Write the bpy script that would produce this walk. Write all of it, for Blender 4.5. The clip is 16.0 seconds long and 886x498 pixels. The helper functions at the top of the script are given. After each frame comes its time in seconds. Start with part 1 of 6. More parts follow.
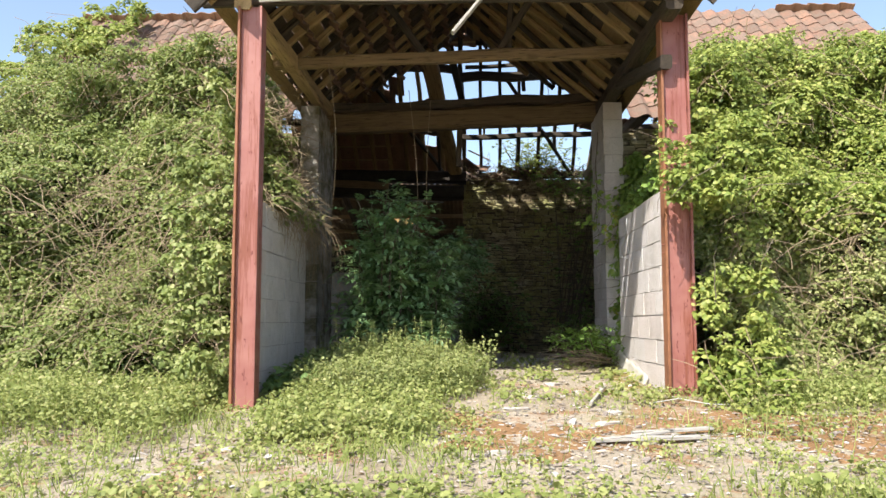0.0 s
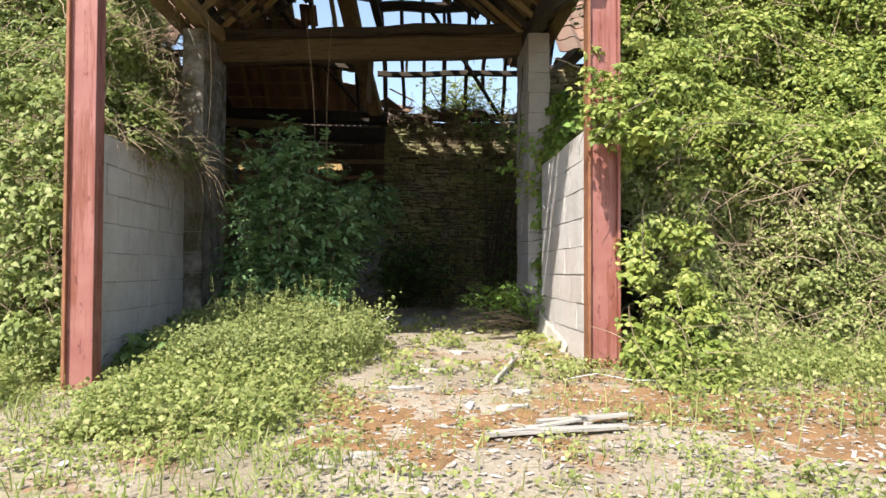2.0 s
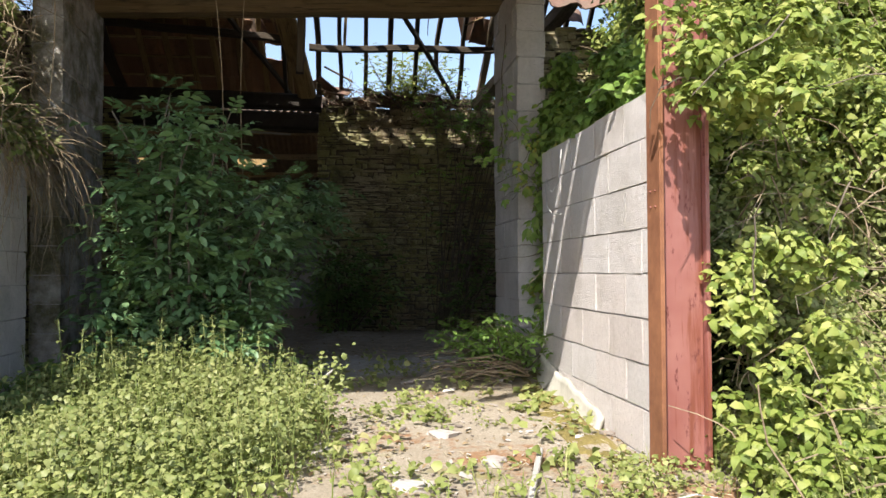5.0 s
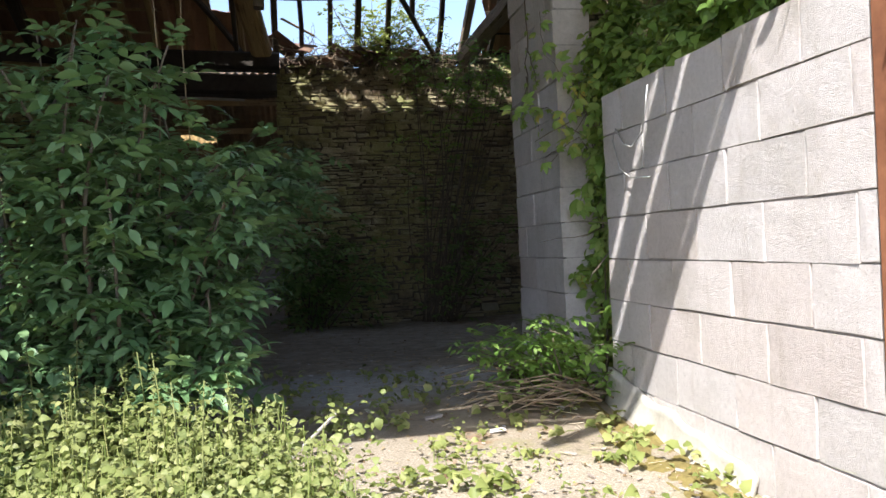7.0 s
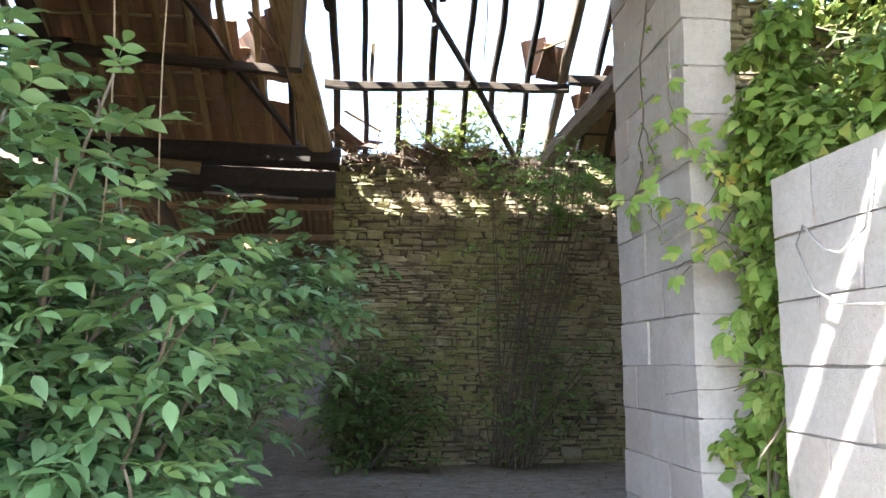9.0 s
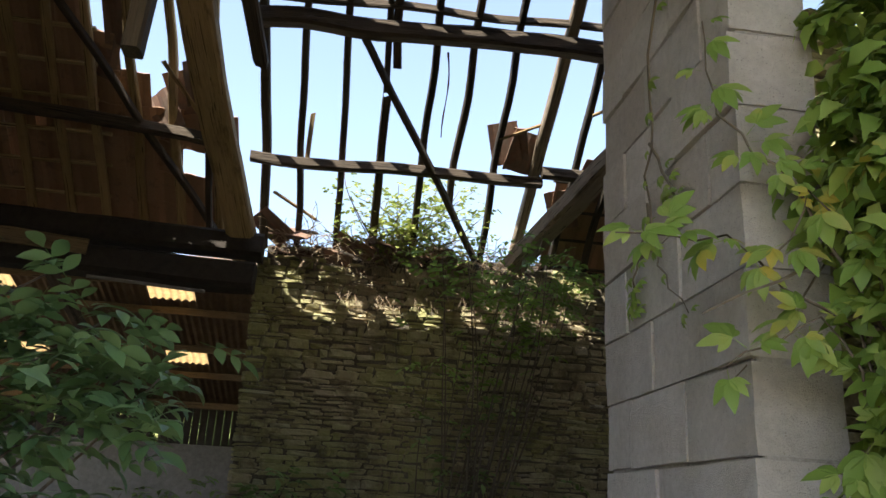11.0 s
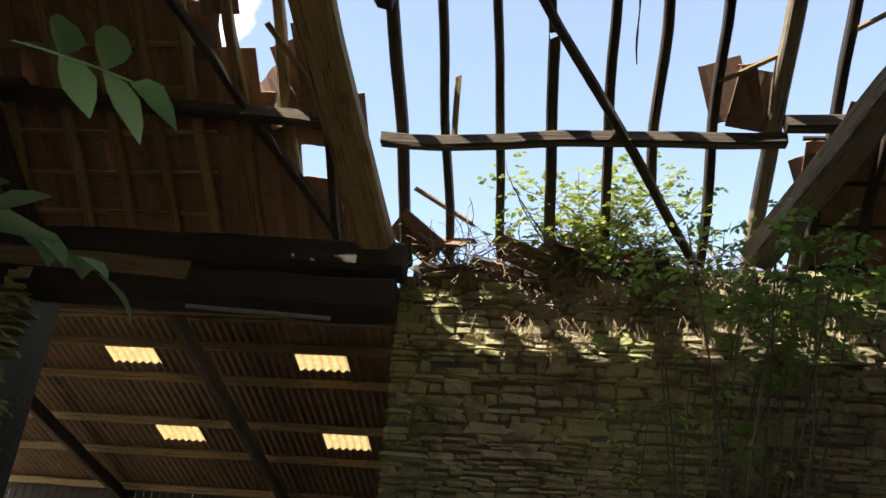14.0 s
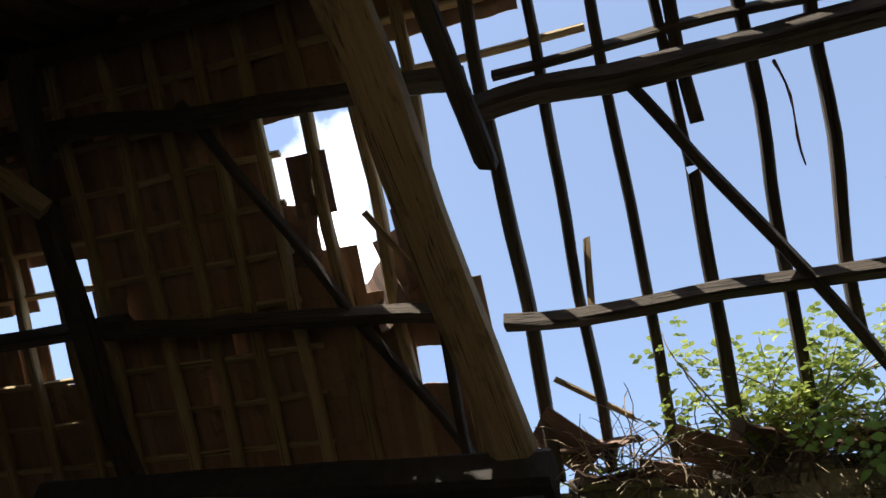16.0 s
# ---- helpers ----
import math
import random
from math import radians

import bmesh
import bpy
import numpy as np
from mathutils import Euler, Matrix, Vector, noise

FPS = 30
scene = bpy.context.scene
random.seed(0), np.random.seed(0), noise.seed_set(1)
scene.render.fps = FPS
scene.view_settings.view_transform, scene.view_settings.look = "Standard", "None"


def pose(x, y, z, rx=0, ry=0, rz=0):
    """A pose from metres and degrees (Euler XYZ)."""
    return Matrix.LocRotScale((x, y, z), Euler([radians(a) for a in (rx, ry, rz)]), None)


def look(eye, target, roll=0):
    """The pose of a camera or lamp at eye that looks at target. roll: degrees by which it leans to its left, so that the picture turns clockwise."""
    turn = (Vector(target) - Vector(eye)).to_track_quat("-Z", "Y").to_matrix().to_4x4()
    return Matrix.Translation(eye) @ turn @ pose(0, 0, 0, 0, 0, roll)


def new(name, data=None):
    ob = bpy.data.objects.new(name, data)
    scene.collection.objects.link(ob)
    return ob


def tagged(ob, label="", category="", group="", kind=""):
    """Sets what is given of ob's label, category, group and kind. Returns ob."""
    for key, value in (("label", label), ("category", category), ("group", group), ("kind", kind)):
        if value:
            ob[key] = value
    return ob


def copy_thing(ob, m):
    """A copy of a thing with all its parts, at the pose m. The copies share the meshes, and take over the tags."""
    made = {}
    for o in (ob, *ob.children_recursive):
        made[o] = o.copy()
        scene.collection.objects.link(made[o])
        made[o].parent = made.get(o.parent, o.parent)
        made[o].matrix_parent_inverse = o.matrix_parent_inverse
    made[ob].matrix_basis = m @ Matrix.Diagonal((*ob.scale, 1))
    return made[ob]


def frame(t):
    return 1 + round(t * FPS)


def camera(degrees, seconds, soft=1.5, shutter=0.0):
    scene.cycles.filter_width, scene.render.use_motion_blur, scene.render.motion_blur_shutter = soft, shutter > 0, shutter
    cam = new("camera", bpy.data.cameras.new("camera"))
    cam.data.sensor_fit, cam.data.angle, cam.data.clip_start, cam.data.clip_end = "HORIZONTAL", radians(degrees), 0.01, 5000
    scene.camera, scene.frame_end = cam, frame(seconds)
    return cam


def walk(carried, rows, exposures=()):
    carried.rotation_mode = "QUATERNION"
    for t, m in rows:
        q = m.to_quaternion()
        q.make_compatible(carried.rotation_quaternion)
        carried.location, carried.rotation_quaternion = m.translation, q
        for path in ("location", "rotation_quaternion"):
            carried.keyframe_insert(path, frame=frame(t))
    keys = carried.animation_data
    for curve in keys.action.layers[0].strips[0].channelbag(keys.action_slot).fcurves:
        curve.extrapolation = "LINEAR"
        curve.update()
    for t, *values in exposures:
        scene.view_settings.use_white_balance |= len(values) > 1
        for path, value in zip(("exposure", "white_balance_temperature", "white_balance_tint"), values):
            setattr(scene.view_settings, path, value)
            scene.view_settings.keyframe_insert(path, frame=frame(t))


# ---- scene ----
cam = camera(58.5, 16.0)
PATH = [
    (0, (0.202, -6.837, 0.65), (0.124, -4.847, 0.835), 0.0),
    (0.5, (0.312, -6.647, 0.643), (0.255, -4.65, 0.752), 0.0),
    (1, (0.353, -6.32, 0.684), (0.344, -4.321, 0.756), 0.5),
    (1.5, (0.46, -6.026, 0.697), (0.481, -4.027, 0.767), 0.2),
    (2, (0.622, -5.687, 0.755), (0.688, -3.689, 0.809), 0.2),
    (2.5, (0.661, -5.321, 0.772), (0.74, -3.323, 0.804), 0.0),
    (3, (0.678, -4.953, 0.859), (0.811, -2.958, 0.908), -0.8),
    (3.5, (0.675, -4.522, 0.917), (0.862, -2.531, 0.979), -1.4),
    (4, (0.602, -4.132, 0.891), (0.792, -2.142, 0.955), -1.2),
    (4.2, (0.563, -3.952, 0.899), (0.763, -1.963, 0.96), -1.0),
    (6.3, (0.26, -2.055, 1.088), (0.617, -0.088, 1.138), -2.0),
    (6.4, (0.247, -1.977, 1.089), (0.607, -0.01, 1.146), -3.1),
    (6.5, (0.238, -1.899, 1.091), (0.593, 0.068, 1.128), -2.1),
    (7, (0.2, -1.443, 1.083), (0.557, 0.525, 1.074), -2.6),
    (7.5, (0.219, -1.04, 1.102), (0.595, 0.923, 1.053), -2.3),
    (8, (0.339, -0.661, 1.179), (0.576, 1.324, 1.123), -0.6),
    (8.5, (0.392, -0.274, 1.194), (0.55, 1.72, 1.182), 0.1),
    (8.8, (0.43, -0.04, 1.2), (0.583, 1.955, 1.33), 0.1),
    (9, (0.459, 0.111, 1.203), (0.636, 2.082, 1.492), 0.1),
    (9.2, (0.524, 0.262, 1.204), (0.736, 2.2, 1.652), 0.0),
    (11.3, (0.938, 2.063, 1.282), (1.136, 3.952, 1.91), 4.1),
    (11.5, (0.893, 2.231, 1.286), (1.033, 4.129, 1.901), 4.8),
    (12, (0.84, 2.556, 1.302), (0.94, 4.433, 1.985), 5.8),
    (12.5, (0.922, 2.874, 1.291), (0.976, 4.72, 2.057), 5.3),
    (13, (1.009, 3.237, 1.322), (1.006, 5.025, 2.219), 5.4),
    (13.5, (0.99, 3.687, 1.254), (0.884, 5.483, 2.129), 5.7),
    (14, (1.013, 4.077, 1.243), (0.785, 5.876, 2.087), 4.6),
    (14.5, (1.088, 4.442, 1.309), (0.687, 6.142, 2.284), 4.7),
    (14.7, (1.11, 4.548, 1.321), (0.675, 6.19, 2.377), 5.4),
    (14.8, (1.102, 4.601, 1.326), (0.654, 6.196, 2.447), 6.0),
    (15, (1.057, 4.716, 1.342), (0.593, 6.231, 2.563), 6.5),
    (15.5, (1.009, 4.967, 1.392), (0.498, 6.422, 2.666), 6.3),
    (16, (0.994, 5.185, 1.398), (0.419, 6.542, 2.75), 6.3),
]
EXPOSURES = [(0, 0.8, 6500, 10), (4, 0.77, 6500, 10), (6.5, 0.95, 6200, 13), (7.5, 1.15, 6000, 12), (8, 1.35, 5950, 12), (8.5, 2.75, 5950, 12), (9, 2.9, 6000, 12), (9.3, 2.7, 6100, 10), (11.3, 1.5, 6700, 10), (12, 1.4, 6700, 10), (12.5, 1.2, 6600, 10), (13, 1.0, 6500, 10), (14, 1.45, 6900, 10), (14.5, 1.35, 7000, 10), (15, 1.05, 6800, 10), (16, 1.1, 6500, 10)]
walk(cam, [(t, look(eye, target, roll)) for t, eye, target, roll in PATH], EXPOSURES)
SKY, SUN = 0.15, 5.0
# the sky, with one bank of bright cloud to the north-west, and one sun
SUN_TRAVEL = Vector((0.6, 1.0, -1.43)).normalized()
world = bpy.data.worlds.new("sky")
scene.world = world
world.use_nodes = True
wn, wl = world.node_tree.nodes, world.node_tree.links
wn.clear()
w_out = wn.new("ShaderNodeOutputWorld")
w_bg = wn.new("ShaderNodeBackground")
w_sky = wn.new("ShaderNodeTexSky")
w_sky.sky_type = "NISHITA"
w_sky.sun_disc = False
w_sky.sun_elevation = math.asin(-SUN_TRAVEL.z)
w_sky.sun_rotation = math.atan2(-SUN_TRAVEL.x, -SUN_TRAVEL.y)
w_sky.dust_density = 1.5
w_tc = wn.new("ShaderNodeTexCoord")
w_noise = wn.new("ShaderNodeTexNoise")
w_noise.inputs["Scale"].default_value = 5.5
w_noise.inputs["Detail"].default_value = 6
w_ramp = wn.new("ShaderNodeValToRGB")
w_ramp.color_ramp.elements[0].position = 0.20
w_ramp.color_ramp.elements[1].position = 0.40
w_ramp.color_ramp.elements[0].color = (0.03, 0.03, 0.03, 1)
w_mix = wn.new("ShaderNodeMix")
w_mix.data_type = "RGBA"
w_mix.inputs["B"].default_value = (12, 12.3, 12.8, 1)
wl.new(w_tc.outputs["Generated"], w_noise.inputs["Vector"])
w_far = wn.new("ShaderNodeVectorMath")
w_far.operation = "DISTANCE"
w_far.inputs[1].default_value = (-0.40, 0.63, 0.665)
w_thin = wn.new("ShaderNodeMath")
w_thin.operation = "MULTIPLY_ADD"
w_thin.use_clamp = True
w_thin.inputs[1].default_value = -1.85
wl.new(w_tc.outputs["Generated"], w_far.inputs[0])
wl.new(w_far.outputs["Value"], w_thin.inputs[0])
wl.new(w_noise.outputs["Fac"], w_thin.inputs[2])
wl.new(w_thin.outputs["Value"], w_ramp.inputs["Fac"])
wl.new(w_ramp.outputs["Color"], w_mix.inputs["Factor"])
wl.new(w_sky.outputs["Color"], w_mix.inputs["A"])
wl.new(w_mix.outputs["Result"], w_bg.inputs["Color"])
w_bg.inputs["Strength"].default_value = SKY
wl.new(w_bg.outputs["Background"], w_out.inputs["Surface"])
sun = new("sun", bpy.data.lights.new("sun", "SUN"))
sun.data.energy, sun.data.angle, sun.data.color = SUN, radians(0.53), (1.0, 0.95, 0.86)
sun.matrix_world = look((0, 0, 12), Vector((0, 0, 12)) + SUN_TRAVEL)

rng = np.random.default_rng(7)


# ---- materials ----
class Mat:
    """A small helper round one node material."""

    def __init__(self, name, rough=0.8, metal=0.0, coat=0.0):
        self.m = bpy.data.materials.new(name)
        self.m.use_nodes = True
        self.t = self.m.node_tree
        self.b = self.t.nodes["Principled BSDF"]
        self.b.inputs["Roughness"].default_value = rough
        self.b.inputs["Metallic"].default_value = metal

    def n(self, kind, **kw):
        node = self.t.nodes.new("ShaderNode" + kind)
        for k, v in kw.items():
            node.inputs[k].default_value = v
        return node

    def link(self, a, b):
        self.t.links.new(a, b)

    def coords(self, sx=1, sy=1, sz=1):
        tc = self.n("TexCoord")
        mp = self.n("Mapping")
        mp.inputs["Scale"].default_value = (sx, sy, sz)
        self.link(tc.outputs["Object"], mp.inputs["Vector"])
        return mp.outputs["Vector"]

    def world_coords(self, sx=1, sy=1, sz=1):
        g = self.n("NewGeometry")
        mp = self.n("Mapping")
        mp.inputs["Scale"].default_value = (sx, sy, sz)
        self.link(g.outputs["Position"], mp.inputs["Vector"])
        return mp.outputs["Vector"]

    def noise(self, vec, scale, detail=4, rough=0.6):
        x = self.n("TexNoise", Scale=scale, Detail=detail, Roughness=rough)
        self.link(vec, x.inputs["Vector"])
        return x.outputs["Fac"]

    def ramp(self, fac, stops):
        r = self.n("ValToRGB")
        el = r.color_ramp.elements
        while len(el) < len(stops):
            el.new(0.5)
        for e, (p, c) in zip(el, stops):
            e.position = p
            e.color = (*c, 1) if len(c) == 3 else c
        self.link(fac, r.inputs["Fac"])
        return r.outputs["Color"]

    def mix(self, fac, a, b, mode="MIX"):
        x = self.n("Mix")
        x.data_type = "RGBA"
        x.blend_type = mode
        for sock, v in (("Factor", fac), ("A", a), ("B", b)):
            if isinstance(v, bpy.types.NodeSocket):
                self.link(v, x.inputs[sock])
            elif isinstance(v, tuple):
                x.inputs[sock].default_value = (*v, 1)
            else:
                x.inputs[sock].default_value = v
        return x.outputs["Result"]

    def math(self, op, a, b):
        x = self.n("Math")
        x.operation = op
        for i, v in enumerate((a, b)):
            if isinstance(v, bpy.types.NodeSocket):
                self.link(v, x.inputs[i])
            else:
                x.inputs[i].default_value = v
        return x.outputs[0]

    def color(self, c):
        if isinstance(c, tuple):
            self.b.inputs["Base Color"].default_value = (*c, 1)
        else:
            self.link(c, self.b.inputs["Base Color"])
        return self

    def bump(self, h, strength=0.4, dist=0.01):
        x = self.n("Bump", Strength=strength, Distance=dist)
        self.link(h, x.inputs["Height"])
        self.link(x.outputs["Normal"], self.b.inputs["Normal"])
        return self

    def obj_random(self):
        return self.n("ObjectInfo").outputs["Random"]

    def isle_random(self):
        return self.n("NewGeometry").outputs["Random Per Island"]


def mat_block(name="concrete_block", mossy=0.0):
    m = Mat(name, 0.92)
    v = m.world_coords()
    big, fine, grit = m.noise(v, 1.7, 4), m.noise(v, 38, 5, 0.7), m.noise(v, 160, 3, 0.8)
    base = m.ramp(m.obj_random(), [(0.0, (0.52, 0.48, 0.455)), (0.3, (0.61, 0.57, 0.555)), (0.6, (0.64, 0.59, 0.565)), (0.9, (0.61, 0.53, 0.49)), (1.0, (0.50, 0.42, 0.38))])
    c = m.mix(0.42, base, m.ramp(fine, [(0.3, (0.50, 0.465, 0.45)), (0.7, (0.78, 0.74, 0.72))]))
    c = m.mix(m.ramp(grit, [(0.30, (1, 1, 1)), (0.38, (0, 0, 0))]), c, (0.12, 0.11, 0.10))
    c = m.mix(m.ramp(big, [(0.56, (0, 0, 0)), (0.76, (0.4, 0.4, 0.4))]), c, (0.26, 0.23, 0.17))
    runs = m.noise(m.world_coords(5, 5, 0.7), 1.6, 5, 0.7)
    c = m.mix(m.ramp(runs, [(0.58, (0, 0, 0)), (0.74, (0.35, 0.35, 0.35))]), c, (0.32, 0.26, 0.19))
    if mossy:
        green = m.noise(v, 3.2, 5, 0.7)
        c = m.mix(m.ramp(green, [(0.36, (0.2 * mossy, 0.2 * mossy, 0.2 * mossy)), (0.60, (mossy, mossy, mossy))]), c, m.ramp(fine, [(0.3, (0.05, 0.045, 0.02)), (0.7, (0.17, 0.15, 0.06))]))
    dents = m.noise(v, 7, 3, 0.5)
    m.color(c).bump(m.math("ADD", m.math("ADD", fine, grit), m.math("MULTIPLY", dents, 0.8)), 0.7, 0.010)
    return m.m


def mat_mortar():
    m = Mat("grey_mortar", 0.95)
    v = m.world_coords()
    f = m.noise(v, 60, 4, 0.7)
    m.color(m.ramp(f, [(0.3, (0.26, 0.24, 0.22)), (0.7, (0.50, 0.46, 0.43))])).bump(f, 0.6, 0.008)
    return m.m


def mat_steel():
    m = Mat("red_primer_steel", 0.55)
    v = m.world_coords()
    streak = m.noise(m.world_coords(9, 9, 0.6), 2.2, 5, 0.65)
    spots = m.noise(m.world_coords(3, 3, 1.1), 6, 6, 0.75)
    paint = m.ramp(m.noise(v, 2.5, 3), [(0.3, (0.25, 0.085, 0.07)), (0.7, (0.35, 0.155, 0.13))])
    c = m.mix(m.ramp(streak, [(0.50, (0, 0, 0)), (0.60, (0.85, 0.85, 0.85))]), paint, (0.20, 0.06, 0.035))
    c = m.mix(m.ramp(spots, [(0.60, (0, 0, 0)), (0.66, (1, 1, 1))]), c, (0.13, 0.035, 0.03))
    m.color(c).bump(spots, 0.35, 0.004)
    m.link(m.ramp(spots, [(0.5, (0.42, 0.42, 0.42)), (0.65, (0.85, 0.85, 0.85))]), m.b.inputs["Roughness"])
    return m.m


def mat_timber(name, dark, mid, pale, stretch=(14, 14, 1.0)):
    m = Mat(name, 0.85)
    v = m.coords(*stretch)
    grain, fleck = m.noise(v, 3.0, 6, 0.7), m.noise(m.coords(2, 2, 2), 2.5, 3)
    c = m.ramp(grain, [(0.25, dark), (0.5, mid), (0.8, pale)])
    c = m.mix(m.ramp(fleck, [(0.35, (0.0, 0.0, 0.0)), (0.7, (0.6, 0.6, 0.6))]), c, mid)
    c = m.mix(0.35, c, m.ramp(m.obj_random(), [(0, dark), (1, pale)]))
    cracks = m.noise(m.coords(stretch[0] * 2.2, stretch[1] * 2.2, stretch[2] * 0.45), 2.4, 4, 0.6)
    split = m.ramp(cracks, [(0.36, (1, 1, 1)), (0.41, (0, 0, 0))])
    c = m.mix(split, c, tuple(0.35 * q for q in dark))
    knots = m.noise(m.coords(3, 3, 1.2), 2.2, 4, 0.7)
    c = m.mix(m.ramp(knots, [(0.56, (0, 0, 0)), (0.68, (0.7, 0.7, 0.7))]), c, dark)
    m.color(c).bump(m.math("ADD", grain, cracks), 0.8, 0.014)
    return m.m


def mat_stone():
    m = Mat("rubble_stone", 0.9)
    v = m.world_coords()
    fine, big, lichen = m.noise(v, 45, 6, 0.75), m.noise(v, 1.1, 4), m.noise(v, 9, 5, 0.7)
    r = m.math("ADD", m.obj_random(), m.math("MULTIPLY", m.isle_random(), 0.0))
    base = m.ramp(r, [(0.0, (0.14, 0.11, 0.07)), (0.25, (0.36, 0.30, 0.17)), (0.6, (0.50, 0.44, 0.27)), (0.85, (0.41, 0.32, 0.20)), (1.0, (0.46, 0.44, 0.36))])
    c = m.mix(0.45, base, m.ramp(fine, [(0.3, (0.17, 0.14, 0.09)), (0.7, (0.55, 0.49, 0.33))]))
    sep = m.n("SeparateXYZ")
    m.link(v, sep.inputs[0])
    damp = m.math("SUBTRACT", big, m.math("MULTIPLY", sep.outputs["X"], 0.05))
    c = m.mix(m.ramp(damp, [(0.34, (0, 0, 0)), (0.52, (0.6, 0.6, 0.6))]), c, (0.27, 0.29, 0.08))
    c = m.mix(m.ramp(m.noise(v, 2.3, 5, 0.7), [(0.52, (0, 0, 0)), (0.66, (0.7, 0.7, 0.7))]), c, (0.085, 0.065, 0.045))
    c = m.mix(m.ramp(lichen, [(0.62, (0, 0, 0)), (0.7, (0.6, 0.6, 0.6))]), c, (0.302, 0.288, 0.230))
    m.color(c).bump(fine, 0.8, 0.02)
    return m.m


def mat_stone_joined():
    m = Mat("rubble_stone_far", 0.9)
    v = m.world_coords()
    fine, big = m.noise(v, 45, 6, 0.75), m.noise(v, 1.1, 4)
    base = m.ramp(m.isle_random(), [(0.0, (0.14, 0.11, 0.07)), (0.25, (0.36, 0.30, 0.17)), (0.6, (0.50, 0.44, 0.27)), (0.85, (0.41, 0.32, 0.20)), (1.0, (0.46, 0.44, 0.36))])
    c = m.mix(0.45, base, m.ramp(fine, [(0.3, (0.17, 0.14, 0.09)), (0.7, (0.55, 0.49, 0.33))]))
    sep = m.n("SeparateXYZ")
    m.link(v, sep.inputs[0])
    damp = m.math("SUBTRACT", big, m.math("MULTIPLY", sep.outputs["X"], 0.05))
    c = m.mix(m.ramp(damp, [(0.34, (0, 0, 0)), (0.52, (0.6, 0.6, 0.6))]), c, (0.27, 0.29, 0.08))
    c = m.mix(m.ramp(m.noise(v, 2.3, 5, 0.7), [(0.52, (0, 0, 0)), (0.66, (0.7, 0.7, 0.7))]), c, (0.085, 0.065, 0.045))
    m.color(c).bump(fine, 0.8, 0.02)
    return m.m


def mat_earth_joint():
    m = Mat("lime_and_earth_joint", 0.95)
    v = m.world_coords()
    f, b = m.noise(v, 40, 5, 0.7), m.noise(v, 1.1, 3)
    c = m.ramp(f, [(0.3, (0.05, 0.042, 0.03)), (0.7, (0.17, 0.145, 0.10))])
    m.color(m.mix(m.ramp(b, [(0.5, (0, 0, 0)), (0.7, (0.5, 0.5, 0.5))]), c, (0.22, 0.20, 0.15))).bump(f, 0.8, 0.02)
    return m.m


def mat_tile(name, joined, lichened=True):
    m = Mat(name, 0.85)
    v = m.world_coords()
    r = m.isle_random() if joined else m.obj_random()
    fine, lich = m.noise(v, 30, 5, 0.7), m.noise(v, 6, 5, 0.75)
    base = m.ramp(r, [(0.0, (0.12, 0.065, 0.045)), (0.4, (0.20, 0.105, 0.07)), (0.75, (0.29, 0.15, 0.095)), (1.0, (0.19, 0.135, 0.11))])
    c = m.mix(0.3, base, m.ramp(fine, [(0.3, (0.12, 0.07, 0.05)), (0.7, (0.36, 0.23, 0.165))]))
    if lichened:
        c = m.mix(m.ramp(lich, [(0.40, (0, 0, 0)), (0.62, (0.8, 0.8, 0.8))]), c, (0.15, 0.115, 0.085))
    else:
        # back slope: colour raised towards orange in place of missing bounce light
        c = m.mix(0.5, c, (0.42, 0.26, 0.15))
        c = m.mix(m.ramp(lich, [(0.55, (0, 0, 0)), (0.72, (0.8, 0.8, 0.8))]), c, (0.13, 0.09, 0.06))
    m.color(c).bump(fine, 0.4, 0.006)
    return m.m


def mat_leaf(name, stops, glow=0.35, rough=0.5):
    """Leaves: colour varies from leaf to leaf; light comes through them."""
    m = Mat(name, rough)
    big, clump = m.noise(m.world_coords(), 0.9, 3), m.noise(m.world_coords(), 4.5, 2)
    c = m.ramp(m.math("ADD", m.math("MULTIPLY", m.isle_random(), 0.6), m.math("SUBTRACT", m.math("MULTIPLY", m.math("ADD", big, clump), 0.55), 0.27)), stops)
    m.color(c)
    m.b.inputs["Specular IOR Level"].default_value = 0.35
    tr = m.n("BsdfTranslucent")
    m.link(m.mix(0.5, c, (0.34, 0.42, 0.10), "MIX"), tr.inputs["Color"])
    mx = m.n("MixShader", Fac=glow)
    out = m.t.nodes["Material Output"]
    m.link(m.b.outputs["BSDF"], mx.inputs[1])
    m.link(tr.outputs["BSDF"], mx.inputs[2])
    m.link(mx.outputs["Shader"], out.inputs["Surface"])
    return m.m


def mat_plain(name, lo, hi, scale=20, rough=0.9, bump=0.5, dist=0.01):
    m = Mat(name, rough)
    v = m.world_coords()
    f, g = m.noise(v, scale, 5, 0.7), m.noise(v, scale * 0.12, 3)
    c = m.mix(0.35, m.ramp(f, [(0.3, lo), (0.7, hi)]), m.ramp(g, [(0.35, lo), (0.65, hi)]))
    m.color(c).bump(f, bump, dist)
    return m.m


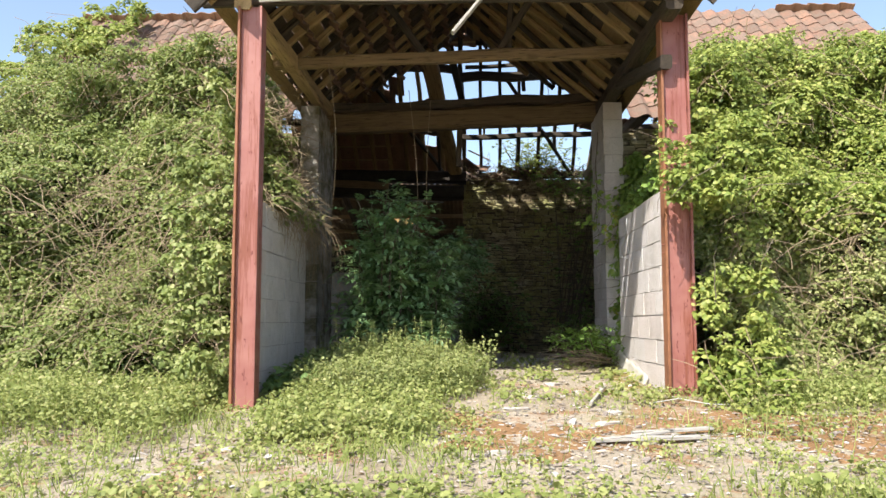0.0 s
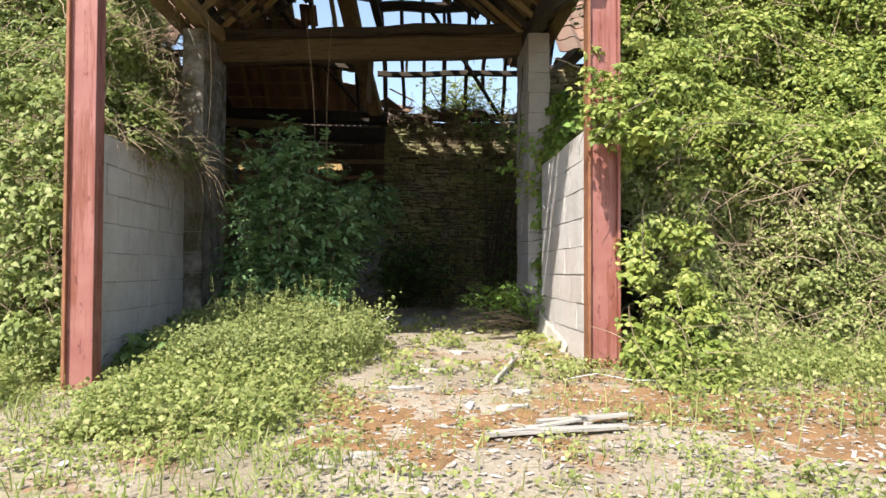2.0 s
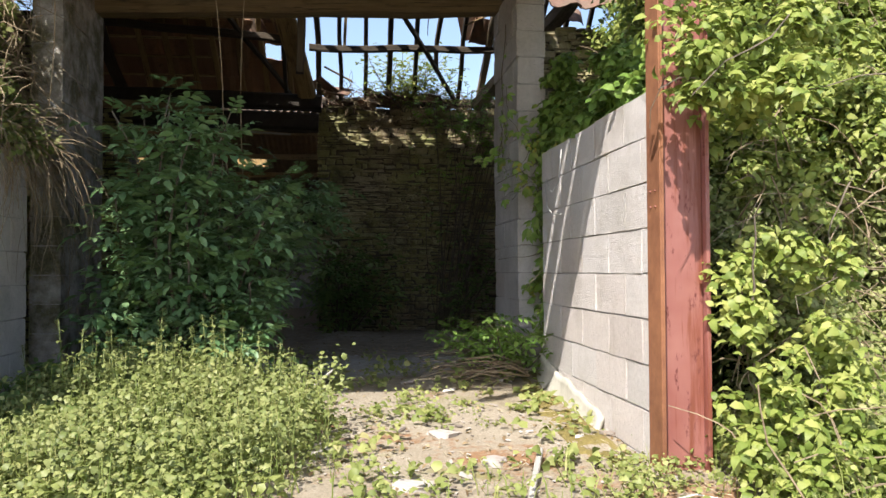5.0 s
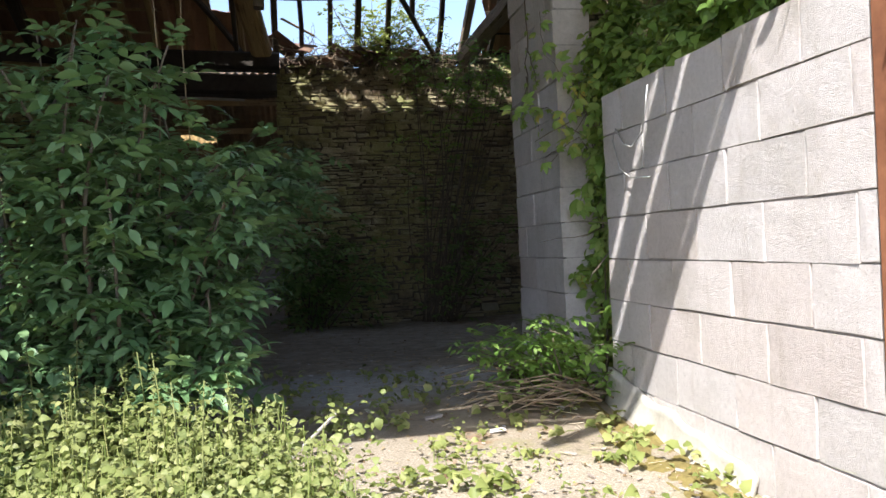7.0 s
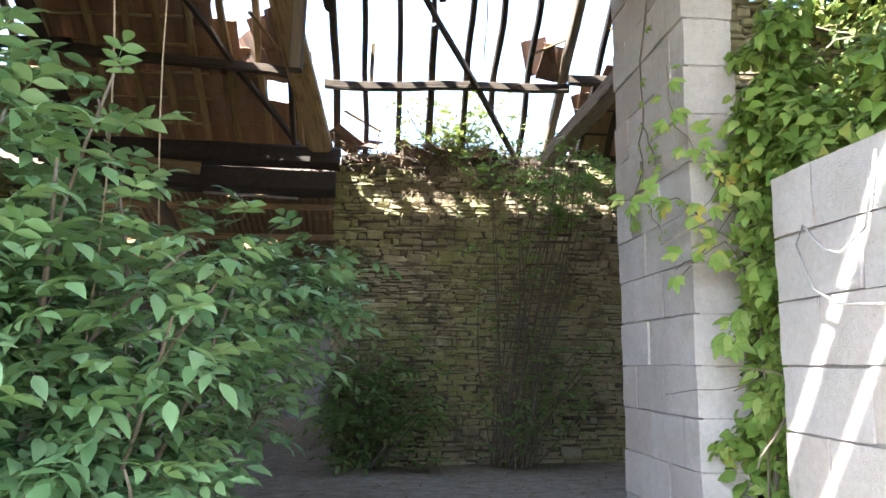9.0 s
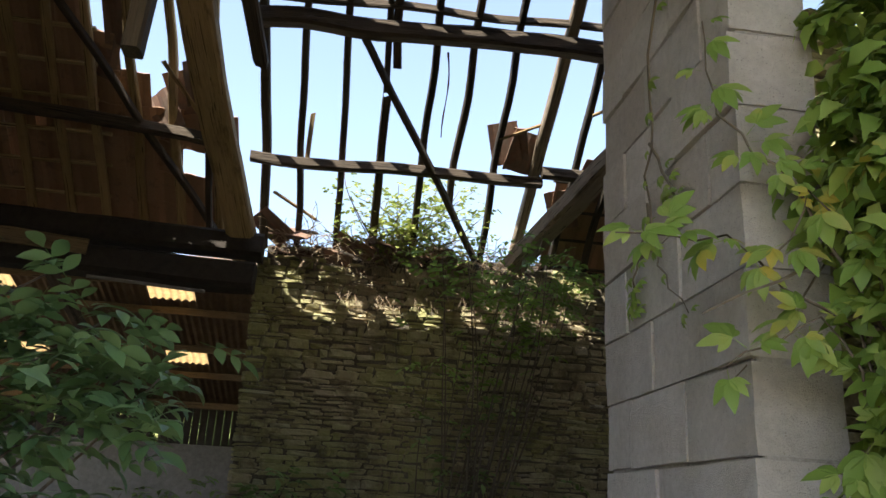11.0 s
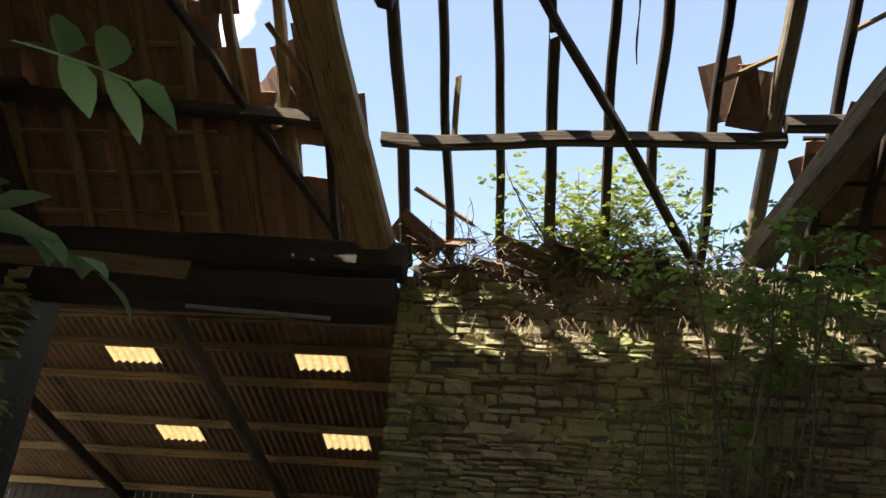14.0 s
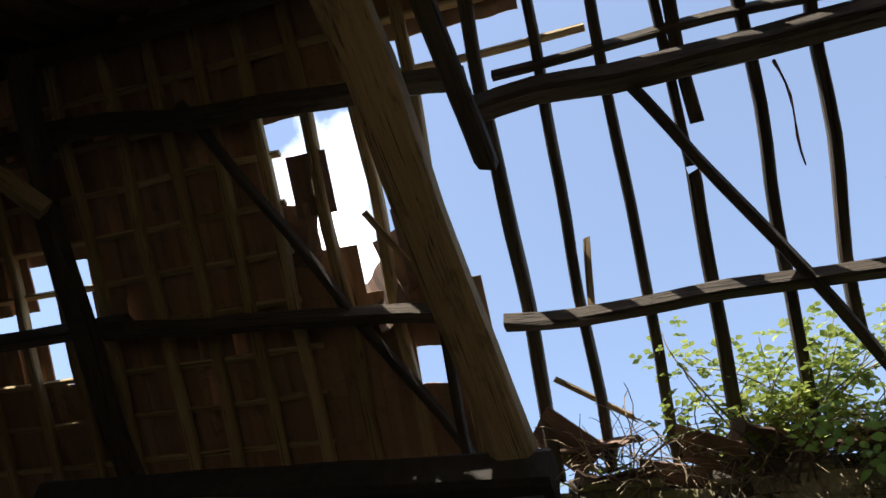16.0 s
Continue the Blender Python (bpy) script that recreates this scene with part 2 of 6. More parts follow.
def mat_ground():
    """Soil with pale stone chips and wood litter, moss and grass roots, and a dusty concrete floor in the barn."""
    m = Mat("littered_soil", 0.95)
    v = m.world_coords()
    f, big, mossn = m.noise(v, 55, 5, 0.75), m.noise(v, 0.55, 4), m.noise(v, 1.0, 5, 0.65)
    soil = m.ramp(f, [(0.25, (0.10, 0.075, 0.045)), (0.5, (0.25, 0.20, 0.135)), (0.75, (0.44, 0.38, 0.29))])
    pale = m.ramp(m.noise(v, 90, 3, 0.8), [(0.25, (0.13, 0.10, 0.07)), (0.5, (0.33, 0.28, 0.21)), (0.75, (0.56, 0.51, 0.43))])
    c = m.mix(m.ramp(big, [(0.36, (0, 0, 0)), (0.52, (1, 1, 1))]), soil, pale)
    c = m.mix(m.ramp(mossn, [(0.54, (0, 0, 0)), (0.64, (0.75, 0.75, 0.75))]), c, (0.20, 0.19, 0.06))
    rust = m.math("ADD", m.math("MULTIPLY", m.noise(v, 0.8, 5, 0.7), 0.75), m.math("MULTIPLY", m.noise(v, 14, 4, 0.8), 0.25))
    c = m.mix(m.ramp(rust, [(0.51, (0, 0, 0)), (0.57, (0.85, 0.85, 0.85))]), c, m.ramp(f, [(0.3, (0.14, 0.055, 0.02)), (0.7, (0.36, 0.19, 0.08))]))
    sep = m.n("SeparateXYZ")
    m.link(m.world_coords(), sep.inputs[0])
    inside = m.ramp(m.math("ADD", m.math("MULTIPLY", sep.outputs["Y"], 0.1), m.math("MULTIPLY", m.noise(v, 2.2, 4), 0.12)), [(0.30, (0, 0, 0)), (0.37, (1, 1, 1))])
    dust = m.ramp(m.noise(v, 7, 6, 0.75), [(0.30, (0.15, 0.12, 0.085)), (0.5, (0.27, 0.225, 0.16)), (0.75, (0.43, 0.38, 0.30))])
    slab = m.ramp(m.noise(v, 18, 6, 0.75), [(0.3, (0.27, 0.26, 0.24)), (0.7, (0.50, 0.49, 0.46))])
    swept = m.ramp(m.math("ADD", m.math("MULTIPLY", m.math("ABSOLUTE", m.math("SUBTRACT", sep.outputs["Y"], 4.15), 0.0), 0.45), m.math("ADD", m.math("MULTIPLY", m.noise(v, 2.6, 5, 0.7), 0.75), m.math("POWER", m.math("ABSOLUTE", m.math("MULTIPLY", sep.outputs["X"], 0.42), 0.0), 6.0))), [(0.52, (0.9, 0.9, 0.9)), (0.72, (0, 0, 0))])
    c = m.mix(inside, c, m.mix(swept, dust, slab))
    m.color(c).bump(f, 0.6, 0.012)
    return m.m


M_BLOCK, M_MORTAR, M_STEEL = mat_block(), mat_mortar(), mat_steel()
M_BLOCK_MOSSY = mat_block("mossy_concrete_block", 0.92)
M_BLOCK_STAINED = mat_block("stained_concrete_block", 0.2)
M_TIMBER = mat_timber("old_brown_timber", (0.018, 0.014, 0.010), (0.055, 0.042, 0.029), (0.14, 0.105, 0.07))
M_TIMBER_OAK = mat_timber("brown_oak_timber", (0.08, 0.055, 0.028), (0.21, 0.145, 0.075), (0.36, 0.26, 0.14))
M_TIMBER_PALE = mat_timber("weathered_grey_timber", (0.16, 0.14, 0.12), (0.36, 0.33, 0.29), (0.62, 0.59, 0.54))
M_TIMBER_GOLD = mat_timber("ochre_oak_timber", (0.16, 0.105, 0.045), (0.38, 0.26, 0.12), (0.56, 0.42, 0.22))
M_TIMBER_SPLIT = mat_timber("split_brown_timber", (0.09, 0.065, 0.04), (0.27, 0.205, 0.135), (0.52, 0.43, 0.32))
M_STONE, M_STONE_FAR, M_JOINT = mat_stone(), mat_stone_joined(), mat_earth_joint()
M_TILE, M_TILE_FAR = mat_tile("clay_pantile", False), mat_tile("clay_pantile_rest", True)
# brighter copy of the tile for the dim underside of the back slope
M_TILE_LIT, M_TILE_LIT_FAR = mat_tile("bounce_lit_pantile", False, False), mat_tile("bounce_lit_pantile_rest", True, False)
M_IVY = mat_leaf("bramble_leaf", [(0.1, (0.085, 0.125, 0.035)), (0.4, (0.18, 0.23, 0.065)), (0.75, (0.31, 0.35, 0.12)), (1.0, (0.48, 0.46, 0.23))])
M_BANK = mat_leaf("bank_leaf", [(0.1, (0.12, 0.16, 0.045)), (0.4, (0.24, 0.28, 0.09)), (0.75, (0.38, 0.41, 0.15)), (1.0, (0.56, 0.50, 0.27))])
M_BRIGHT = mat_leaf("bright_creeper_leaf", [(0.1, (0.09, 0.15, 0.028)), (0.5, (0.23, 0.29, 0.06)), (1.0, (0.48, 0.49, 0.15))])
M_ELDER = mat_leaf("elder_leaf", [(0.1, (0.075, 0.155, 0.065)), (0.5, (0.155, 0.28, 0.12)), (1.0, (0.26, 0.39, 0.19))], 0.3, 0.40)
M_SAPLING = mat_leaf("sapling_leaf", [(0.1, (0.09, 0.19, 0.035)), (0.5, (0.17, 0.31, 0.06)), (1.0, (0.28, 0.42, 0.10))], 0.4, 0.42)
M_CREEPER = mat_leaf("climbing_creeper_leaf", [(0.1, (0.11, 0.20, 0.04)), (0.6, (0.22, 0.35, 0.07)), (0.9, (0.36, 0.46, 0.12)), (1.0, (0.58, 0.46, 0.08))], 0.4, 0.45)
M_NETTLE = mat_leaf("nettle_leaf", [(0.1, (0.10, 0.13, 0.036)), (0.5, (0.20, 0.235, 0.075)), (1.0, (0.34, 0.35, 0.14))], 0.25)
M_WEED = mat_leaf("weed_leaf", [(0.1, (0.11, 0.145, 0.038)), (0.45, (0.225, 0.265, 0.075)), (0.8, (0.37, 0.39, 0.14)), (1.0, (0.50, 0.44, 0.22))])
M_DARKLEAF = mat_leaf("shade_leaf", [(0.1, (0.07, 0.135, 0.045)), (0.6, (0.15, 0.25, 0.08)), (1.0, (0.24, 0.34, 0.11))])
M_GRASS = mat_leaf("grass_blade", [(0.1, (0.15, 0.21, 0.05)), (0.6, (0.28, 0.34, 0.09)), (1.0, (0.48, 0.44, 0.20))])
M_DRY = mat_plain("dry_bramble_cane", (0.16, 0.11, 0.065), (0.42, 0.33, 0.22), 30)
M_BARK = mat_plain("grey_brown_bark", (0.08, 0.06, 0.04), (0.24, 0.20, 0.15), 40)
# near-black with little gloss: shade between the leaves as a colour
M_CORE = mat_plain("inner_shade_sheet", (0.010, 0.016, 0.005), (0.035, 0.05, 0.016), 9, 0.95, 0.8, 0.05)
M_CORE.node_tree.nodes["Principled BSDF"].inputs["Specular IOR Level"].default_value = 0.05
M_GROUND = mat_ground()
M_MOSS = mat_plain("rust_coloured_moss", (0.13, 0.07, 0.03), (0.36, 0.20, 0.085), 60, 0.95, 0.8, 0.015)
M_CHIP = mat_plain("pale_chip", (0.24, 0.20, 0.165), (0.56, 0.52, 0.48), 25)


def mat_flake():
    """Weathered flakes of sheet and wood, from brown to nearly white."""
    m = Mat("weathered_flake", 0.9)
    f = m.noise(m.world_coords(), 70, 4, 0.7)
    c = m.ramp(m.isle_random(), [(0.0, (0.13, 0.09, 0.06)), (0.35, (0.30, 0.24, 0.19)), (0.7, (0.42, 0.375, 0.335)), (1.0, (0.62, 0.59, 0.57))])
    m.color(m.mix(0.3, c, m.ramp(f, [(0.3, (0.2, 0.17, 0.14)), (0.7, (0.62, 0.59, 0.56))]))).bump(f, 0.5, 0.006)
    return m.m


M_FLAKE = mat_flake()
M_RENDER = mat_plain("pale_render", (0.36, 0.33, 0.27), (0.60, 0.57, 0.50), 14)
M_RUST = mat_plain("brown_rusted_steel", (0.16, 0.06, 0.03), (0.36, 0.155, 0.075), 9, 0.7, 0.3, 0.004)
M_CONC = mat_plain("dull_grey_concrete", (0.15, 0.145, 0.13), (0.30, 0.29, 0.27), 10)
M_SHEET = mat_plain("rusty_brown_corrugated_sheet", (0.08, 0.05, 0.027), (0.21, 0.14, 0.075), 6, 0.7, 0.2)
M_BOARD = mat_plain("black_weatherboard", (0.02, 0.017, 0.014), (0.06, 0.05, 0.04), 12)
M_WIRE = mat_plain("pale_wire", (0.5, 0.5, 0.48), (0.7, 0.7, 0.68), 30, 0.5)
M_FLOWER = mat_plain("cream_blossom", (0.6, 0.58, 0.45), (0.82, 0.8, 0.7), 60)
M_ROPE = mat_plain("faded_red_twine", (0.16, 0.06, 0.06), (0.34, 0.14, 0.13), 60)


def mat_panel():
    m = Mat("yellowed_translucent_sheet", 0.6)
    f = m.noise(m.world_coords(), 12, 4)
    c = m.ramp(f, [(0.3, (0.36, 0.22, 0.085)), (0.7, (0.50, 0.34, 0.15))])
    m.color(c)
    tr = m.n("BsdfTranslucent")
    m.link(c, tr.inputs["Color"])
    mx = m.n("MixShader", Fac=0.75)
    m.link(m.b.outputs["BSDF"], mx.inputs[1])
    m.link(tr.outputs["BSDF"], mx.inputs[2])
    m.link(mx.outputs["Shader"], m.t.nodes["Material Output"].inputs["Surface"])
    return m.m


M_PANEL = mat_panel()


# ---- building helpers ----
def raw_mesh(name, verts, faces, mat, smooth=False):
    me = bpy.data.meshes.new(name)
    me.from_pydata([tuple(v) for v in verts], [], [tuple(f) for f in faces])
    me.materials.append(mat)
    if smooth:
        me.polygons.foreach_set("use_smooth", [True] * len(me.polygons))
    me.update()
    return me


def fast_mesh(name, verts, tris, mat):
    """A mesh of triangles from numpy arrays."""
    me = bpy.data.meshes.new(name)
    me.vertices.add(len(verts))
    me.vertices.foreach_set("co", np.asarray(verts, np.float32).ravel())
    n = len(tris)
    me.loops.add(3 * n)
    me.loops.foreach_set("vertex_index", np.asarray(tris, np.int32).ravel())
    me.polygons.add(n)
    me.polygons.foreach_set("loop_start", np.arange(0, 3 * n, 3, dtype=np.int32))
    me.materials.append(mat)
    me.update(calc_edges=True)
    me.validate()
    return me


def thing(name, label, category, group="", kind="", at=(0, 0, 0)):
    e = new(name)
    e.location = at
    e.empty_display_size = 0.1
    return tagged(e, label, category, group, kind)


def child(name, me, parent, label="", m=None, kind=""):
    """A part in world coordinates under its thing."""
    ob = new(name, me)
    ob.parent = parent
    base = Matrix.Translation(parent.location) if parent.parent is None else parent.parent.matrix_basis @ parent.matrix_basis
    ob.matrix_basis = base.inverted() @ (m or Matrix.Identity(4))
    if label:
        ob["label"] = label
    if kind:
        ob["kind"] = kind
    return ob


def bm_mesh(name, bm, mat, smooth=False):
    me = bpy.data.meshes.new(name)
    bm.to_mesh(me)
    bm.free()
    me.materials.append(mat)
    if smooth:
        me.polygons.foreach_set("use_smooth", [True] * len(me.polygons))
    return me


def soft_box(name, sx, sy, sz, mat, bevel=0.012, rough=0.004, seed=0, base=False):
    """A box with worn, slightly uneven edges."""
    bm = bmesh.new()
    bmesh.ops.create_cube(bm, size=1)
    bmesh.ops.scale(bm, verts=bm.verts, vec=(sx, sy, sz))
    bmesh.ops.bevel(bm, geom=bm.edges[:], offset=bevel, segments=1, affect="EDGES")
    r = random.Random(seed)
    for v in bm.verts:
        v.co += Vector((r.uniform(-rough, rough), r.uniform(-rough, rough), r.uniform(-rough, rough)))
        if base:
            v.co.z += sz / 2
    return bm_mesh(name, bm, mat)


def beam_mesh(name, length, w, h, mat, seed=0, wobble=0.012, bend=0.0, taper=1.0, broken=False):
    """A timber along local z from 0 to length: eight-sided with soft corners, wavering a little."""
    segs = max(4, int(length / 0.22))
    r = random.Random(seed)
    verts, faces = [], []
    ox, oy = r.uniform(0, 50), r.uniform(0, 50)
    for i in range(segs + 1):
        t = i / segs
        k = 1 + (taper - 1) * t
        cx = bend * math.sin(math.pi * t) + wobble * noise.noise((ox, 1.3 * t * length, 0))
        cy = wobble * noise.noise((oy, 1.3 * t * length, 5))
        for px, py in ((-1, -0.7), (-0.7, -1), (0.7, -1), (1, -0.7), (1, 0.7), (0.7, 1), (-0.7, 1), (-1, 0.7)):
            jz = r.uniform(-0.12, 0.06) * (1 if (broken and i == segs) else 0)
            q = 1 + 0.10 * noise.noise((px * 2 + ox, py * 2 + oy, t * length * 2.2))
            verts.append((cx + px * w / 2 * k * q, cy + py * h / 2 * k * q, t * length + jz))
    for i in range(segs):
        for j in range(8):
            a, b = i * 8 + j, i * 8 + (j + 1) % 8
            faces.append((a, b, b + 8, a + 8))
    faces.append(tuple(range(7, -1, -1)))
    faces.append(tuple(range(segs * 8, segs * 8 + 8)))
    return raw_mesh(name, verts, faces, mat)


def along(p0, p1, up=(0, 0, 1)):
    """The pose whose z runs from p0 to p1, with its y as near up as may be."""
    p0, p1 = Vector(p0), Vector(p1)
    z = (p1 - p0).normalized()
    u = Vector(up)
    x = u.cross(z)
    if x.length < 1e-4:
        x = Vector((1, 0, 0)).cross(z)
    x.normalize()
    y = z.cross(x)
    m = Matrix((x, y, z)).transposed().to_4x4()
    m.translation = p0
    return m


def beam(name, p0, p1, w, h, mat, parent=None, label="", seed=0, up=(0, 0, 1), **kw):
    me = beam_mesh(name, (Vector(p1) - Vector(p0)).length, w, h, mat, seed, **kw)
    m = along(p0, p1, up)
    if parent is not None:
        return child(name, me, parent, label, m)
    ob = new(name, me)
    ob.matrix_basis = m
    return ob


def tube(points, radii, mat, name="cane", sides=6):
    """A bent round rod through points."""
    verts, faces = [], []
    pts = [Vector(p) for p in points]
    n = len(pts)
    for i, p in enumerate(pts):
        d = (pts[min(i + 1, n - 1)] - pts[max(i - 1, 0)]).normalized()
        a = d.orthogonal().normalized()
        b = d.cross(a)
        rr = radii[i] if isinstance(radii, (list, tuple)) else radii
        for j in range(sides):
            t = 2 * math.pi * j / sides
            verts.append(p + rr * (math.cos(t) * a + math.sin(t) * b))
    for i in range(n - 1):
        for j in range(sides):
            faces.append((i * sides + j, i * sides + (j + 1) % sides, (i + 1) * sides + (j + 1) % sides, (i + 1) * sides + j))
    faces.append(tuple(range(sides - 1, -1, -1)))
    faces.append(tuple(range((n - 1) * sides, n * sides)))
    return raw_mesh(name, verts, faces, mat, True)


def tubes(list_of, mat, name):
    """Many bent rods in one mesh."""
    verts, faces = [], []
    for pts, rad in list_of:
        pts = [Vector(p) for p in pts]
        n, o = len(pts), len(verts)
        for i, p in enumerate(pts):
            d = (pts[min(i + 1, n - 1)] - pts[max(i - 1, 0)])
            d = d.normalized() if d.length > 1e-6 else Vector((0, 0, 1))
            a = d.orthogonal().normalized()
            b = d.cross(a)
            rr = rad * (1 - 0.6 * i / n)
            for j in range(4):
                t = math.pi / 2 * j
                verts.append(p + rr * (math.cos(t) * a + math.sin(t) * b))
        for i in range(n - 1):
            for j in range(4):
                faces.append((o + i * 4 + j, o + i * 4 + (j + 1) % 4, o + (i + 1) * 4 + (j + 1) % 4, o + (i + 1) * 4 + j))
    return raw_mesh(name, verts, faces, mat)


def unit(a):
    return a / np.maximum(np.linalg.norm(a, axis=-1, keepdims=True), 1e-6)


def leaves(name, pos, nrm, size, mat, aspect=0.6, cup=0.12, droop=0.25, axis=None):
    """Leaves as one mesh: six corners each, cupped along the middle, with a drooping tip."""
    pos, nrm = np.asarray(pos, float), unit(np.asarray(nrm, float))
    n = len(pos)
    size = np.broadcast_to(np.asarray(size, float), (n,))[:, None]
    t = rng.normal(size=(n, 3)) if axis is None else np.asarray(axis, float)
    t = unit(t - (t * nrm).sum(-1, keepdims=True) * nrm)
    s = np.cross(nrm, t)
    w = size * aspect * 0.5
    at = lambda along_, side, lift: pos + t * size * along_ + s * w * side + nrm * size * lift
    v = np.stack([at(0, 0, 0), at(0.3, 1, cup), at(0.3, -1, cup), at(0.68, 0.72, cup * 0.6), at(0.68, -0.72, cup * 0.6), at(1, 0, -droop)], 1)
    v[:, 0] -= nrm * size * 0.03
    tri = np.array([[0, 1, 2], [2, 1, 3], [2, 3, 4], [4, 3, 5]])
    f = (np.arange(n)[:, None, None] * 6 + tri[None]).reshape(-1, 3)
    return fast_mesh(name, v.reshape(-1, 3), f, mat)


def lumps(p, s, seed=0.0):
    return np.array([noise.noise((x * s + seed, y * s, z * s)) for x, y, z in p])


def patch_cloud(corners, count, lump=0.62, gap=-0.3, seed=0.0, per=60, rad=(0.10, 0.27)):
    """Leaves in rounded clumps over a bulging, gappy quad (corners anticlockwise from outside): places and directions."""
    a, b, c, d = (np.array(q, float) for q in corners)
    nc = count // per
    u, v = rng.random(nc)[:, None], rng.random(nc)[:, None]
    p = (1 - u) * (1 - v) * a + u * (1 - v) * b + u * v * c + (1 - u) * v * d
    nn = unit(np.cross(b - a, d - a) + np.cross(d - c, b - c))
    l1, l2 = lumps(p, 0.8, seed), lumps(p, 2.4, seed + 9)
    keep = (l2 + 0.5 * l1) > gap
    p = (p + nn * (lump * l1 + 0.45 * lump * l2 + rng.normal(0, 0.07, nc) - 0.08)[:, None])[keep]
    n = len(p)
    way = unit(rng.normal(size=(n, per, 3)) + 0.9 * nn + np.array([0, -0.2, 0.8]))
    r = rng.uniform(rad[0], rad[1], (n, 1, 1)) * (0.55 + 0.5 * rng.random((n, per, 1)))
    pos = p[:, None] + way * r * np.array([1.15, 1.0, 0.8])
    out = unit(way * 0.7 + np.array([0, -0.1, 0.6]) + rng.normal(size=(n, per, 3)) * 0.4)
    return pos.reshape(-1, 3), out.reshape(-1, 3)


def core_grid(corners, back, lump=0.62, seed=0.0, nu=40, nv=26):
    """A lumpy sheet behind the leaves: verts and faces."""
    a, b, c, d = (np.array(q, float) for q in corners)
    nn = unit(np.cross(b - a, d - a) + np.cross(d - c, b - c))
    verts, faces = [], []
    for i in range(nv + 1):
        for j in range(nu + 1):
            u, v = j / nu, 0.94 * i / nv
            p = (1 - u) * (1 - v) * a + u * (1 - v) * b + u * v * c + (1 - u) * v * d
            k = float(lump * lumps(p[None], 0.8, seed)[0] + 0.45 * lump * lumps(p[None], 2.4, seed + 9)[0])
            verts.append(p + nn * (k - back))
    for i in range(nv):
        for j in range(nu):
            q = i * (nu + 1) + j
            faces.append((q, q + 1, q + nu + 2, q + nu + 1))
    return verts, faces


def canes(count, box, length, mat, name, rad=0.006, seed=1, hang=0.4):
    """Thin bent bramble canes through a box."""
    r = random.Random(seed)
    out = []
    (x0, y0, z0), (x1, y1, z1) = box
    for _ in range(count):
        p = Vector((r.uniform(x0, x1), r.uniform(y0, y1), r.uniform(z0, z1)))
        d = Vector((r.uniform(-1, 1), r.uniform(-0.8, 0.3), r.uniform(-0.6, 0.8))).normalized()
        pts = []
        ln = length * r.uniform(0.4, 1.2)
        for _k in range(7):
            pts.append(p.copy())
            p = p + d * ln / 6
            d = (d + Vector((r.uniform(-0.25, 0.25), r.uniform(-0.25, 0.25), r.uniform(-0.2, 0.2) - hang * 0.3))).normalized()
        out.append((pts, rad * r.uniform(0.6, 1.4)))
    return tubes(out, mat, name)


# ---- ground ----
def ground_z(x, y):
    z = float(np.interp(y, (-60, -8, -4, -1.1, 0.3, 3, 4.6, 10, 60), (-0.9, -0.56, -0.36, -0.19, -0.06, 0.1, 0.13, 0.02, -0.1)))
    z -= 0.07 * min(max((-x - 0.6) / 1.5, 0), 1) * (1 if y < 3 else 0)
    return z + 0.035 * noise.noise((x * 0.9, y * 0.9, 3)) + 0.012 * noise.noise((x * 4, y * 4, 8))


def build_ground():
    fine_x, fine_y = np.arange(-9, 9.01, 0.11), np.arange(-8.5, 9.97, 0.11)
    xs = np.r_[-400, -150, -60, -30, -18, -12, fine_x, 12, 18, 30, 60, 150, 400]
    ys = np.r_[-400, -150, -60, -30, -18, -12, fine_y, 12, 15, 20, 35, 70, 160, 400]
    verts = [(x, y, ground_z(x, y)) for y in ys for x in xs]
    w = len(xs)
    faces = [(j * w + i, j * w + i + 1, (j + 1) * w + i + 1, (j + 1) * w + i) for j in range(len(ys) - 1) for i in range(w - 1)]
    g = new("ground", raw_mesh("ground", verts, faces, M_GROUND, True))
    tagged(g, "littered earth and broken concrete with moss and pale chips", "ground", kind="structure")


build_ground()


# ---- steel portal of the porch ----
def steel_post(x0, x1, y0, z0, z1, label):
    """An I-section on end: two flanges and a web set back between them."""
    t = thing("steel_post", label, "steel post", "porch posts", at=((x0 + x1) / 2, y0, z0))
    w, d = x1 - x0, 0.17
    h = z1 - z0
    for xa in (x0 + 0.012, x1 - 0.012):
        child("flange", soft_box("flange", 0.024, d, h, M_RUST if xa < (x0 + x1) / 2 else M_STEEL, 0.003, 0.0015, int(xa * 10) % 7, True), t, m=Matrix.Translation((xa, y0 + d / 2, z0)))
    child("web", soft_box("web", w - 0.05, 0.016, h, M_STEEL, 0.002, 0.001, 3, True), t, m=Matrix.Translation(((x0 + x1) / 2, y0 + 0.05, z0)))
    child("base_plate", soft_box("base_plate", w + 0.06, d + 0.08, 0.02, M_STEEL, 0.004, 0.001, 4, True), t, m=Matrix.Translation(((x0 + x1) / 2, y0 + d / 2, z0)))
    bolt = soft_box("bolt", 0.013, 0.013, 0.012, M_STEEL, 0.005, 0.001, 5)
    for k, (bx, bz) in enumerate(((0.0, 1.42), (0.0, 1.50), (0.0, 3.2), (0.0, 3.28))):
        for dy in (0.05, 0.11):
            child("bolt", bolt, t, m=Matrix.Translation((x0 - 0.004, y0 + dy, z0 + bz)) @ pose(0, 0, 0, 0, 90, 0))
    return t


steel_post(1.988, 2.253, 0.58, -0.12, 3.60, "red-primed steel I-section post with rust streaks, creeper at its side")
